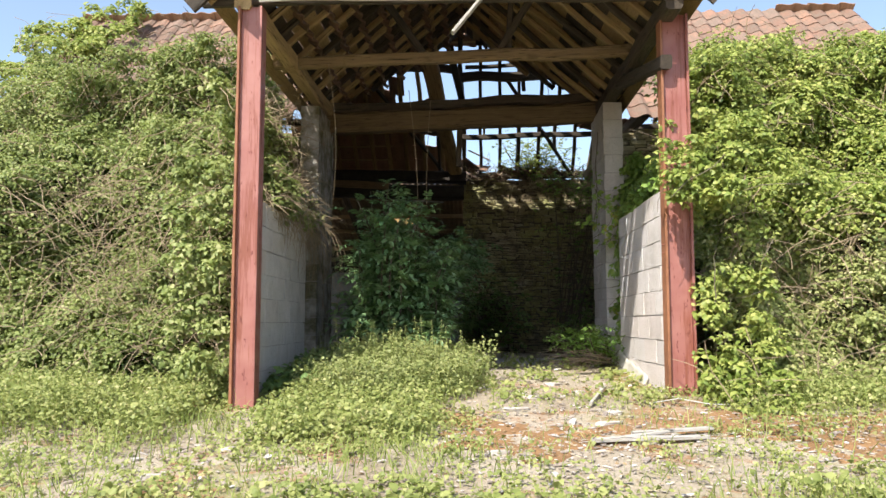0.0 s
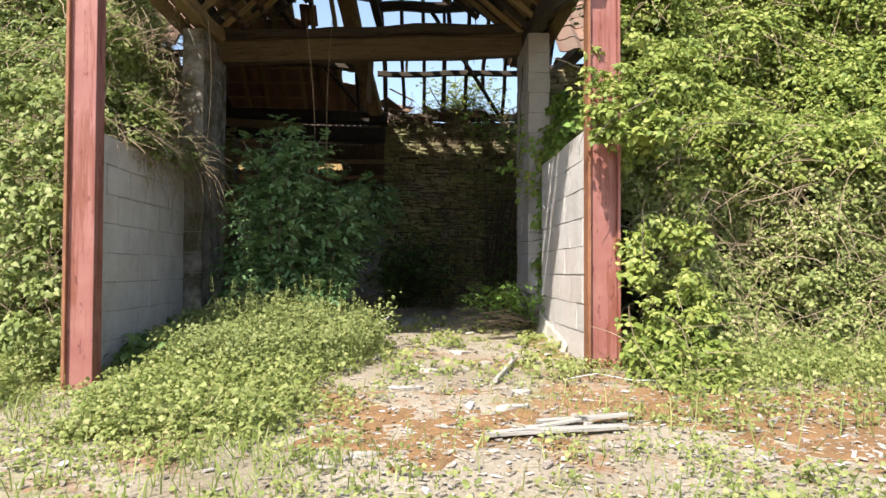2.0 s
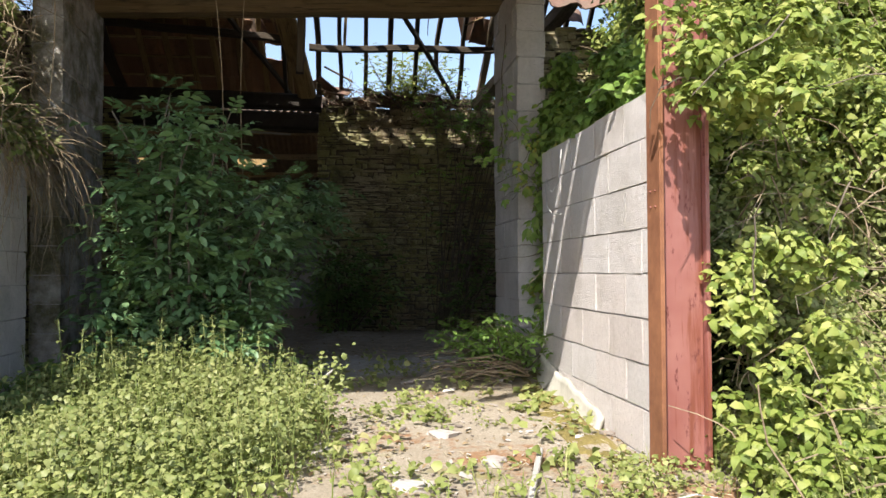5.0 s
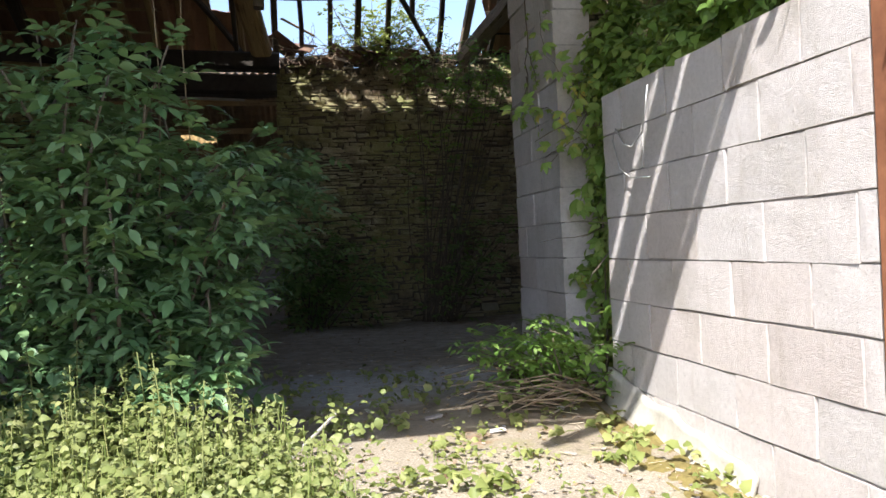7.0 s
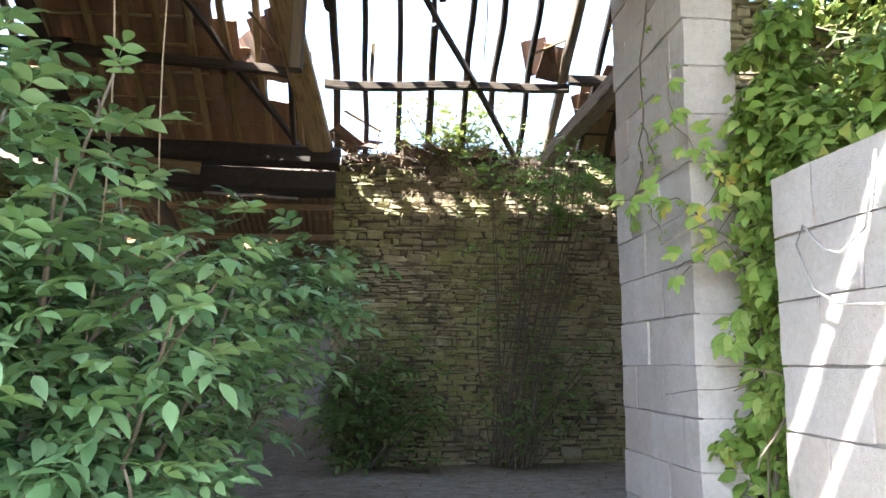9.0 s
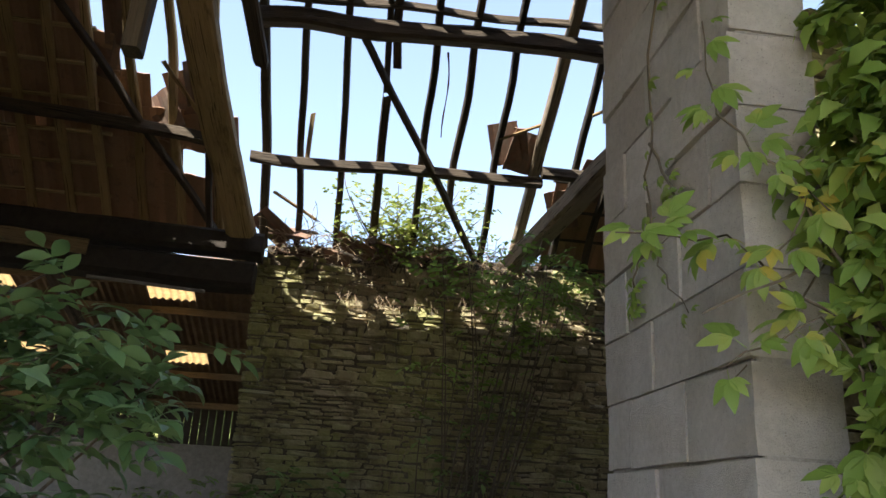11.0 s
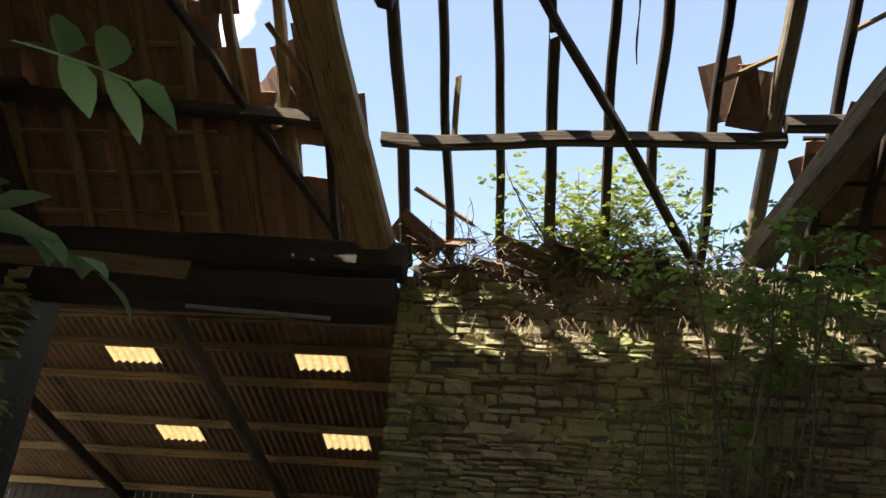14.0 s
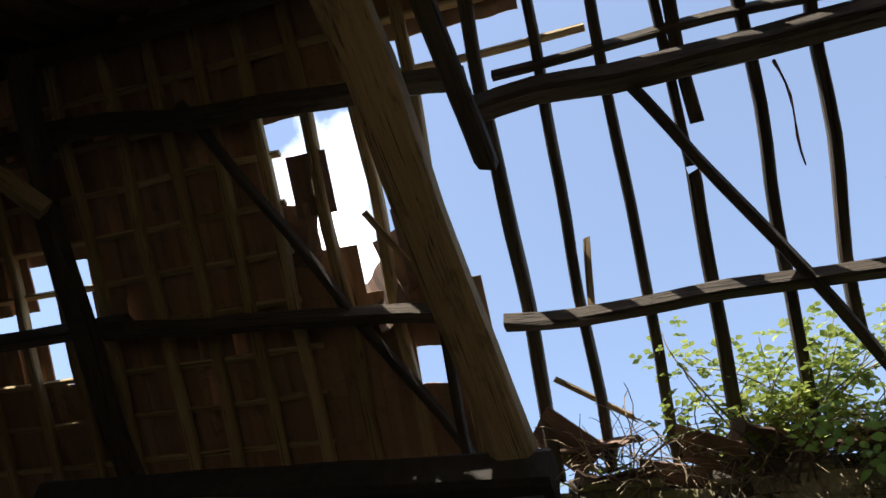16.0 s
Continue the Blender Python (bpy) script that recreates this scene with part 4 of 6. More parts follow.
timber("eave_plate", "mossy eaves plate of the porch roof", (-1.95, 0.25, 3.66), (-1.95, 4.75, 3.76), 0.16, 0.18, M_TIMBER_GOLD, 21, "porch frame", wobble=0.03)
timber("eave_plate", "brown eaves plate of the porch roof", (2.05, 0.25, 3.60), (2.05, 4.75, 3.74), 0.16, 0.18, M_TIMBER, 22, "porch frame", wobble=0.03)
timber("knee_brace", "slanting brace below the porch eaves plate", (2.02, 0.5, 3.1), (2.04, 2.9, 3.62), 0.11, 0.13, M_TIMBER, 23, "porch frame")
timber("tie_beam", "long brown tie beam across the porch", (-2.15, 2.2, 3.70), (2.15, 2.2, 3.80), 0.12, 0.13, M_TIMBER_OAK, 24, "porch frame", wobble=0.03)
timber("roof_strut", "slanting strut on the porch tie beam", (-0.36, 2.2, 3.78), (-0.95, 2.2, 4.6), 0.10, 0.08, M_TIMBER, 25, "porch frame")
timber("roof_strut", "slanting strut on the porch tie beam", (0.48, 2.2, 3.78), (0.98, 2.2, 4.6), 0.10, 0.08, M_TIMBER, 26, "porch frame")
timber("king_post", "upright post on the porch tie beam", (0.62, 2.24, 3.8), (0.68, 2.24, 4.95), 0.09, 0.07, M_TIMBER, 27, "porch frame")
timber("barn_lintel", "heavy sagging oak lintel between the block piers", (-2.15, 4.60, 3.56), (2.2, 4.60, 3.72), 0.26, 0.29, M_TIMBER_OAK, 28, wobble=0.02)
timber("barn_lintel_upper", "rotten upper beam on the barn lintel", (-2.1, 4.64, 3.82), (2.15, 4.64, 3.92), 0.20, 0.14, M_TIMBER, 29, wobble=0.06)
timber("truss_post", "dark hanging post under the barn lintel", (-0.02, 4.72, 2.95), (0.0, 4.72, 3.5), 0.10, 0.08, M_TIMBER, 30)
for i, y in enumerate(np.arange(0.35, 5.9, 0.42)):
    top_cut = max(0.0, (y - 4.6)) * 0.9
    for s in (-1, 1):
        x0 = s * (PW - top_cut)
        if abs(x0) < 0.3:
            continue
        timber("porch_rafter", "thin pole rafter of the porch roof", (x0 + 0.03, float(y), porch_z(x0 + 0.03)), (0.03, float(y), PR_Z), 0.065, 0.07, M_TIMBER_GOLD if i % 3 else M_TIMBER, 500 + i, "porch rafters", wobble=0.03)
sheath = thing("roof_porch", "brown boarded and tiled slopes of the porch roof", "roof", kind="structure", at=(0, 2.5, 4.6))
r = random.Random(5)
pb = {m: soft_box("roof_board", 1, 1, 1, m, 0.04, 0.006, 77) for m in (M_TIMBER, M_TIMBER_GOLD)}
for s in (-1, 1):
    ang = math.atan((PR_Z - PE_Z) / PW)
    ln = 0.0
    while ln < PW / math.cos(ang) + 0.2:
        w = r.uniform(0.14, 0.19)
        c = ln + w / 2 - 0.2
        x = s * (PW - c * math.cos(ang)) + 0.03
        z = PE_Z + c * math.sin(ang) + 0.075
        y1 = min(6.5, 4.7 + max(0, c * math.cos(ang)) * 0.95)
        m = Matrix.Translation((x, (0.05 + y1) / 2, z)) @ pose(0, 0, 0, 0, s * math.degrees(ang), 0) @ Matrix.Diagonal((w * r.choice((0.97, 0.99, 0.93)), y1 - 0.05, 0.02, 1))
        ob = child("roof_board", pb[r.choice((M_TIMBER, M_TIMBER_GOLD))], sheath)
        ob.matrix_basis = Matrix.Translation(-Vector(sheath.location)) @ m
        ln += w
    # outer tiles, one sheet
    rv, rf = [], []
    for k in range(9):
        for yy in np.arange(0.05, 6.4, STEP_X):
            c = k * 0.33 + 0.05
            if yy > 4.7 + c * 0.8:
                continue
            m = Matrix.Translation((s * (PW - c * math.cos(ang)) + 0.03, float(yy), PE_Z + c * math.sin(ang) + 0.16)) @ pose(0, 0, 0, 0, 0, -90 * s if s < 0 else 90) @ pose(0, 0, 0, math.degrees(ang), 0, 0)
            o = len(rv)
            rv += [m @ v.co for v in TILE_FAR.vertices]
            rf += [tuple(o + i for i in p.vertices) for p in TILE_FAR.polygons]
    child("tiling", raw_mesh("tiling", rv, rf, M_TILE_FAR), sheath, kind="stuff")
# front of the porch roof
timber("header_beam", "weathered grey header beam across the steel posts", (-2.35, 0.30, 3.69), (2.35, 0.30, 3.69), 0.08, 0.13, M_TIMBER, 31, "porch frame", wobble=0.02)
timber("fascia_board", "silvery weathered fascia board over the porch opening", (-1.78, 0.19, 3.67), (2.0, 0.19, 3.66), 0.03, 0.11, M_TIMBER_PALE, 32, "porch frame", bend=0.0, wobble=0.02)
timber("broken_board", "snapped silvery board hanging from the fascia", (0.02, 0.12, 3.26), (0.36, 0.14, 3.72), 0.09, 0.03, M_TIMBER_PALE, 33, wobble=0.03)
for s in (-1, 1):
    timber("bargeboard", "dark bargeboard on the porch gable", (s * 2.42, 0.10, 3.56), (0.03, 0.10, PR_Z + 0.12), 0.05, 0.2, M_TIMBER, 34, "porch frame")

gab = thing("porch_gable", "dark weathered boards closing the porch gable", "gable", kind="structure", at=(0, 0.24, 4.04))
for k, z in enumerate((3.80, 3.97, 4.14, 4.40, 4.57, 4.86, 5.03, 5.20, 5.37)):
    half = (PR_Z - z) / (PR_Z - PE_Z) * PW - 0.02
    beam("gable_board", (-half, 0.24, z + 0.08), (half, 0.24, z + 0.08), 0.02, 0.175, M_TIMBER, gab, seed=950 + k, up=(0, 0, 1), wobble=0.008)

# ---- shed beyond the back bay ----
SH_Y, SH_Z, SH_K = 14.5, 4.3, 0.315


def shed_z(y):
    return SH_Z - SH_K * (y - SH_Y) if y > 13.4 else SH_Z - SH_K * (13.4 - SH_Y) - 0.3 * (13.4 - y)


shed = thing("shed_roof", "rusty corrugated shed roof with yellowed translucent sheets", "shed roof", kind="structure", at=(-4, 14, 4))


def corrugated(x0, x1, y0, y1, mat, name, lift=0.0, parent=shed):
    n = int((x1 - x0) / 0.03)
    ys = [y0] + ([13.4] if y0 < 13.4 < y1 else []) + [y1]
    verts = [(x0 + (x1 - x0) * i / n, y, shed_z(y) + lift + 0.02 * math.sin((x0 + (x1 - x0) * i / n) * 2 * math.pi / 0.12)) for y in ys for i in range(n + 1)]
    w = n + 1
    faces = [(j * w + i, j * w + i + 1, (j + 1) * w + i + 1, (j + 1) * w + i) for j in range(len(ys) - 1) for i in range(n)]
    return child(name, raw_mesh(name, verts, faces, mat, True), parent)


corrugated(-9, -4.95, 9.97, 18.7, M_SHEET, "sheet")
corrugated(-4.95, -4.23, 9.97, 14.15, M_SHEET, "sheet")
corrugated(-4.95, -4.23, 14.15, 14.62, M_PANEL, "translucent_sheet")
corrugated(-4.95, -4.23, 14.62, 16.3, M_SHEET, "sheet")
corrugated(-4.95, -4.23, 16.3, 16.75, M_PANEL, "translucent_sheet")
corrugated(-4.95, -4.23, 16.75, 18.7, M_SHEET, "sheet")
corrugated(-4.23, -2.2, 9.97, 18.7, M_SHEET, "sheet")
corrugated(-2.2, -1.48, 9.97, 14.15, M_SHEET, "sheet")
corrugated(-2.2, -1.48, 14.15, 14.62, M_PANEL, "translucent_sheet")
corrugated(-2.2, -1.48, 14.62, 16.3, M_SHEET, "sheet")
corrugated(-2.2, -1.48, 16.3, 16.75, M_PANEL, "translucent_sheet")
corrugated(-2.2, -1.48, 16.75, 18.7, M_SHEET, "sheet")
corrugated(-1.48, 0.4, 9.97, 18.7, M_SHEET, "sheet")
for i, y in enumerate((10.4, 11.8, 13.0, 14.0, 14.8, 16.0, 17.0, 18.3)):
    timber("shed_purlin", "brown shed purlin under the corrugated sheets", (-9, y, shed_z(y) - 0.10), (0.4, y, shed_z(y) - 0.10), 0.06, 0.12, M_TIMBER_OAK, 600 + i, "shed purlins")
for i, x in enumerate((-6.3, -3.2, 0.2)):
    timber("shed_rafter", "dark shed truss timber", (x, 12.2, shed_z(13.4) - 0.3), (x, 18.5, shed_z(18.5) - 0.22), 0.12, 0.2, M_TIMBER, 620 + i, "shed trusses")
low = soft_box("shed_wall", 11.2, 0.2, 2.6, M_CONC, 0.01, 0.003, 3, True)
ob = new("shed_wall", low)
ob.location = (-3.5, 18.6, -0.35)
tagged(ob, "low grey concrete back wall of the shed", "wall", kind="structure")
for nm, x in (("shed_wall_east", 0.5), ("shed_wall_west", -9.1)):
    ob = new(nm, soft_box(nm, 0.2, 8.4, 3.6 if x > 0 else 2.2, M_BOARD, 0.01, 0.003, 4, True))
    ob.location = (x, 14.5, -0.3)
    tagged(ob, "dark boarded end wall of the shed", "wall", kind="structure")
slats = thing("shed_boarding", "spaced black boards with daylight between them", "boarding", at=(-3.5, 18.55, 2.25))
sl = soft_box("board", 0.142, 0.025, 0.95, M_BOARD, 0.004, 0.002, 6, True)
for i, x in enumerate(np.arange(-9, 0.45, 0.155)):
    if not (-2.75 < x < -2.5):
        child("board", sl, slats, m=Matrix.Translation((float(x), 18.56, 2.22)))

M_STRAW = mat_plain("pale_straw", (0.34, 0.27, 0.16), (0.66, 0.58, 0.42), 40)
M_LITTER = mat_leaf("dead_leaf", [(0.1, (0.10, 0.06, 0.03)), (0.5, (0.24, 0.16, 0.085)), (1.0, (0.46, 0.36, 0.22))], 0.1, 0.8)

# ---- vegetation ----
def hedge(name, label, patches, mat, count, size, category="creeper", cane_count=140, dry=True, core=True, gap=-0.36, per=75, rad=(0.09, 0.26), lump=0.62):
    """A wall of creeper: a near-black sheet for the shade inside, many leaves over it, and bare canes among them."""
    low = min((p for q in patches for p in q[0]), key=lambda p: p[2])
    t = thing(name, label, category, at=low)
    pos, out, sizes, cv, cf = [], [], [], [], []
    for k, (corners, share) in enumerate(patches):
        p, n = patch_cloud(corners, int(count * share), seed=k * 13.7, gap=gap, per=per, rad=rad, lump=lump)
        pos.append(p), out.append(n)
        if k > 1:
            continue
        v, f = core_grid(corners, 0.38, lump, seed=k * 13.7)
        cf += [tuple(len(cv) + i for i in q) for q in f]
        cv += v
    pos, out = np.concatenate(pos), np.concatenate(out)
    sz = size * (0.55 + 0.9 * rng.random(len(pos)))
    child("foliage", leaves("foliage", pos, out, sz, mat), t, kind="stuff")
    if core:
        k = rng.random(len(pos)) < 0.16
        mean = unit(np.cross(np.subtract(patches[0][0][1], patches[0][0][0]), np.subtract(patches[0][0][3], patches[0][0][0])))
        child("inner_foliage", leaves("inner_foliage", pos[k] - mean * rng.uniform(0.15, 0.5, (int(k.sum()), 1)), out[k], size * 1.3, M_DARKLEAF), t, kind="stuff")
        child("inner_mass", raw_mesh("inner_mass", cv, cf, M_CORE, True), t, "dark sheet standing for shade inside the thicket", kind="stuff")
    if cane_count:
        lo, hi = pos.min(0), pos.max(0)
        pts = []
        r = random.Random(len(pos))
        for _ in range(cane_count):
            p = Vector(pos[r.randrange(len(pos))])
            d = Vector((r.uniform(-1, 1), r.uniform(-0.5, 0.3), r.uniform(-0.9, 0.5))).normalized()
            line = []
            for _k in range(6):
                line.append(p.copy())
                p = p + d * r.uniform(0.05, 0.16)
                d = (d + Vector((r.uniform(-0.4, 0.4), r.uniform(-0.3, 0.2), r.uniform(-0.5, 0.2)))).normalized()
            pts.append((line, r.uniform(0.003, 0.007)))
        child("cane_tangle", tubes(pts, M_DRY if dry else M_BARK, "cane_tangle"), t, "bare brown canes", kind="stuff")
    return t


hedge("bramble_thicket", "tall sunlit bramble and ivy thicket smothering the barn front", [
    (((-6.4, 0.6, -0.36), (-2.3, 1.35, -0.15), (-2.5, 3.2, 3.85), (-6.0, 3.1, 3.8)), 0.72),
    (((-3.15, 2.5, 0.0), (-3.15, 4.2, 0.1), (-3.0, 4.3, 3.6), (-3.0, 3.2, 3.7)), 0.10),
    (((-6.4, 2.75, 3.5), (-2.45, 2.9, 3.7), (-2.7, 5.0, 4.0), (-6.2, 5.9, 4.8)), 0.22)], M_IVY, 215000, 0.047, "thicket", 2200, gap=-0.55, per=80, rad=(0.10, 0.31), lump=0.8)
hedge("ivy_verge", "yellow-green ivy climbing the end of the tiled roof", [
    (((-7.7, 3.9, 3.7), (-6.0, 4.2, 4.0), (-5.6, 6.9, 5.95), (-7.4, 6.9, 5.9)), 1.0)], M_BRIGHT, 9000, 0.08, "ivy", 20, True, False)
hedge("creeper_thicket", "bright yellow-green creeper thicket over the barn front", [
    (((2.60, 1.6, 1.45), (6.4, 1.25, 1.33), (6.2, 2.8, 3.85), (2.55, 2.7, 3.75)), 0.66),
    (((3.3, 4.3, 0.1), (3.3, 2.5, 0.0), (3.2, 3.2, 3.7), (3.2, 4.4, 3.6)), 0.12),
    (((2.5, 2.4, 3.5), (6.3, 2.5, 3.6), (6.2, 5.3, 4.3), (3.6, 4.8, 4.0)), 0.22)], M_BRIGHT, 150000, 0.056, "thicket", 600, gap=-0.5, per=75, rad=(0.11, 0.32), lump=0.85)
hedge("bramble_bank", "dull green bramble bank laced with dead canes", [
    (((2.64, 1.0, -0.1), (6.4, 0.4, -0.32), (6.4, 1.3, 1.66), (2.58, 1.7, 1.75)), 1.0)], M_BANK, 90000, 0.045, "bramble", 850, gap=-0.8, per=60, rad=(0.08, 0.24), lump=0.6)
hedge("wall_bramble", "sunlit bramble and ivy heaped behind the shaded block wall", [
    (((-2.2, 0.6, 1.75), (-2.15, 3.3, 1.8), (-2.35, 3.4, 3.4), (-2.5, 0.8, 3.2)), 0.6),
    (((-2.05, 1.0, 1.85), (-1.95, 3.2, 1.75), (-2.1, 3.3, 2.3), (-2.2, 1.0, 2.3)), 0.4)], M_IVY, 17000, 0.062, "bramble", 420, True, False, -0.25, 45, (0.07, 0.2), 0.22)
hedge("low_bramble", "fresh low bramble at the foot of the red steel post", [
    (((2.2, -0.05, -0.2), (3.0, -0.2, -0.25), (2.9, 0.35, 0.4), (2.25, 0.4, 0.45)), 1.0)], M_BRIGHT, 1900, 0.06, "bramble", 20, True, False, -0.6, 30, (0.06, 0.16), 0.1)
hedge("post_bramble", "leafy bramble closing the gap behind the flaking post", [
    (((-2.75, 0.42, -0.2), (-2.08, 0.5, -0.2), (-2.1, 0.6, 2.15), (-2.75, 0.7, 2.4)), 1.0)], M_IVY, 4200, 0.06, "bramble", 20, True, False, -1.0, 40, (0.06, 0.15), 0.15)
hedge("ivy_verge", "pale green ivy at the end of the tiled roof", [
    (((5.8, 4.2, 4.0), (7.8, 3.9, 3.7), (7.4, 6.9, 5.85), (6.6, 6.6, 5.7)), 1.0)], M_BRIGHT, 8000, 0.08, "ivy", 20, True, False)
hedge("golden_creeper", "golden-green creeper bunch hanging beside the steel post", [
    (((2.34, 0.5, 0.55), (2.8, 0.35, 0.6), (3.3, 0.75, 2.75), (2.0, 0.75, 2.55)), 0.6),
    (((1.98, 0.22, 1.72), (2.6, 0.15, 1.75), (2.7, 0.3, 2.55), (1.86, 0.3, 2.25)), 0.3),
    (((2.42, 0.5, -0.1), (3.0, 0.3, -0.1), (2.9, 0.5, 0.7), (2.4, 0.55, 0.7)), 0.15)], M_BRIGHT, 8000, 0.056, "creeper", 12, False, False, -0.25, 40, (0.06, 0.16), 0.18)
hedge("wall_creeper", "bright creeper spilling over the block wall top", [
    (((2.08, 2.95, 1.95), (2.08, 0.7, 1.95), (2.3, 0.8, 2.4), (2.35, 3.1, 2.55)), 0.7),
    (((2.22, 3.62, 0.5), (2.22, 3.08, 0.5), (2.25, 3.05, 2.6), (2.3, 3.62, 2.9)), 0.5),
    (((2.2, 3.66, 0.2), (2.2, 2.98, 0.2), (2.2, 2.95, 2.2), (2.2, 3.66, 2.4)), 0.35)], M_CREEPER, 14500, 0.07, "creeper", 30, False, False, -0.25, 30, (0.05, 0.14), 0.12)


hedge("field_hedge", "leafy field hedge beyond the shed boards", [
    (((-10, 20.2, -0.3), (1.5, 20.2, -0.3), (1.5, 20.6, 3.6), (-10, 20.6, 3.6)), 1.0)], M_IVY, 12000, 0.12, "hedge", 0)


for nm, lb, bx, ct, sd in (("dry_canes", "dry brown bramble canes tangled in the thicket", ((-4.3, 0.75, 0.3), (-2.3, 1.7, 2.2)), 420, 3), ("dry_canes", "dry grey canes tangled in the creeper", ((2.6, 0.4, 0.2), (6.0, 1.2, 1.6)), 110, 4)):
    t = thing(nm, lb, "dry canes", kind="stuff", at=bx[0])
    child("cane_tangle", canes(ct, bx, 0.6, M_DRY, "cane_tangle", 0.004, sd), t, kind="stuff")

# a drape of dead bramble over the shaded block wall
r = random.Random(4)
strands = []
for _ in range(210):
    y = 0.9 + 2.4 * r.random() ** 0.7
    far = (y - 0.9) / 2.4
    p = Vector((-2.0 + r.uniform(-0.12, 0.08), y, 1.90 + r.uniform(-0.04, 0.14)))
    d = Vector((r.uniform(0.1, 0.5), r.uniform(-0.3, 0.8), r.uniform(-0.5, 0.3))).normalized()
    line = []
    step = (0.04 + 0.11 * far ** 2) * r.uniform(0.4, 1.3)
    for k in range(10):
        line.append(p.copy())
        p = p + d * step
        d = (d + Vector((r.uniform(-0.35, 0.25), r.uniform(-0.5, 0.6), r.uniform(-0.6, 0.02)))).normalized()
        p.x = max(p.x, -1.885) if p.z < 1.86 else p.x
    strands.append((line, r.uniform(0.002, 0.0045)))
drape = thing("dead_bramble", "straw-coloured dead bramble draped over the block wall", "dead bramble", at=(-1.9, 2.4, 1.9))
child("stem_tangle", tubes(strands, M_DRY, "stem_tangle"), drape, kind="stuff")
strands = []
for _ in range(260):
    p = Vector((-2.28 + r.uniform(-0.2, 0.18), r.uniform(2.9, 3.9), r.uniform(2.0, 3.7)))
    line = []
    d = Vector((r.uniform(-0.5, 0.7), r.uniform(-0.7, 0.3), r.uniform(-0.9, 0.2))).normalized()
    for k in range(7):
        line.append(p.copy())
        p = p + d * r.uniform(0.06, 0.16)
        d = (d + Vector((r.uniform(-0.4, 0.4), r.uniform(-0.3, 0.3), -0.2))).normalized()
    strands.append((line, r.uniform(0.002, 0.005)))
dead = thing("dead_creeper", "bare tangled creeper stems on the mossy pier", "dead creeper", at=(-2.0, 3.6, 2.2))
child("stem_tangle", tubes(strands, M_DRY, "stem_tangle"), dead, kind="stuff")


# ---- elder bush in the porch ----
def leaflet(at_, along_, nrm, ln, w):
    """Verts and faces of one pointed leaflet, folded along its midrib."""
    a, n = Vector(along_).normalized(), Vector(nrm)
    s = a.cross(n).normalized()
    n = s.cross(a)
    pts = []
    for t, k, d in ((0, 0.08, 0), (0.25, 0.8, 0.01), (0.5, 1.0, 0.0), (0.78, 0.6, -0.06), (1.0, 0.02, -0.16)):
        c = Vector(at_) + a * ln * t + n * ln * d
        pts += [c + s * w * 0.5 * k + n * w * 0.12 * k, c, c - s * w * 0.5 * k + n * w * 0.12 * k]
    faces = []
    for i in range(4):
        faces += [(i * 3, i * 3 + 1, i * 3 + 4, i * 3 + 3), (i * 3 + 1, i * 3 + 2, i * 3 + 5, i * 3 + 4)]
    return pts, faces


def compound_leaf(seed, mat, pairs=2, ln=0.09, w=0.043):
    """A pinnate leaf of five leaflets: z up, growing along x, drooping."""
    r = random.Random(seed)
    verts, faces = [], []

    def add(pts, fs):
        o = len(verts)
        verts.extend(pts)
        faces.extend(tuple(o + i for i in f) for f in fs)

    for k in range(pairs):
        x = 0.07 + 0.065 * k
        for s in (-1, 1):
            add(*leaflet((x, 0, -0.6 * x * x), (0.55, s, -0.12 + r.uniform(-0.2, 0.15)), (r.uniform(-0.2, 0.2), 0.2 * s, 1), ln * r.uniform(0.85, 1.1), w * r.uniform(0.85, 1.15)))
    tip = 0.07 + 0.065 * pairs
    add(*leaflet((tip - 0.02, 0, -0.6 * tip * tip), (1, r.uniform(-0.15, 0.15), -0.45), (0, 0, 1), ln * 1.15, w * 1.1))
    stalk = [Vector((x, 0, -0.6 * x * x)) for x in (0, 0.06, 0.12, tip - 0.02)]
    o = len(verts)
    for p in stalk:
        verts.extend([p + Vector((0, 0.0015, 0)), p + Vector((0, -0.0015, 0.001))])
    for i in range(3):
        faces.append((o + 2 * i, o + 2 * i + 1, o + 2 * i + 3, o + 2 * i + 2))
    return raw_mesh("leaf", verts, faces, mat, True)


ELDER = [compound_leaf(s, M_ELDER, 2, 0.098, 0.046) for s in range(6)]


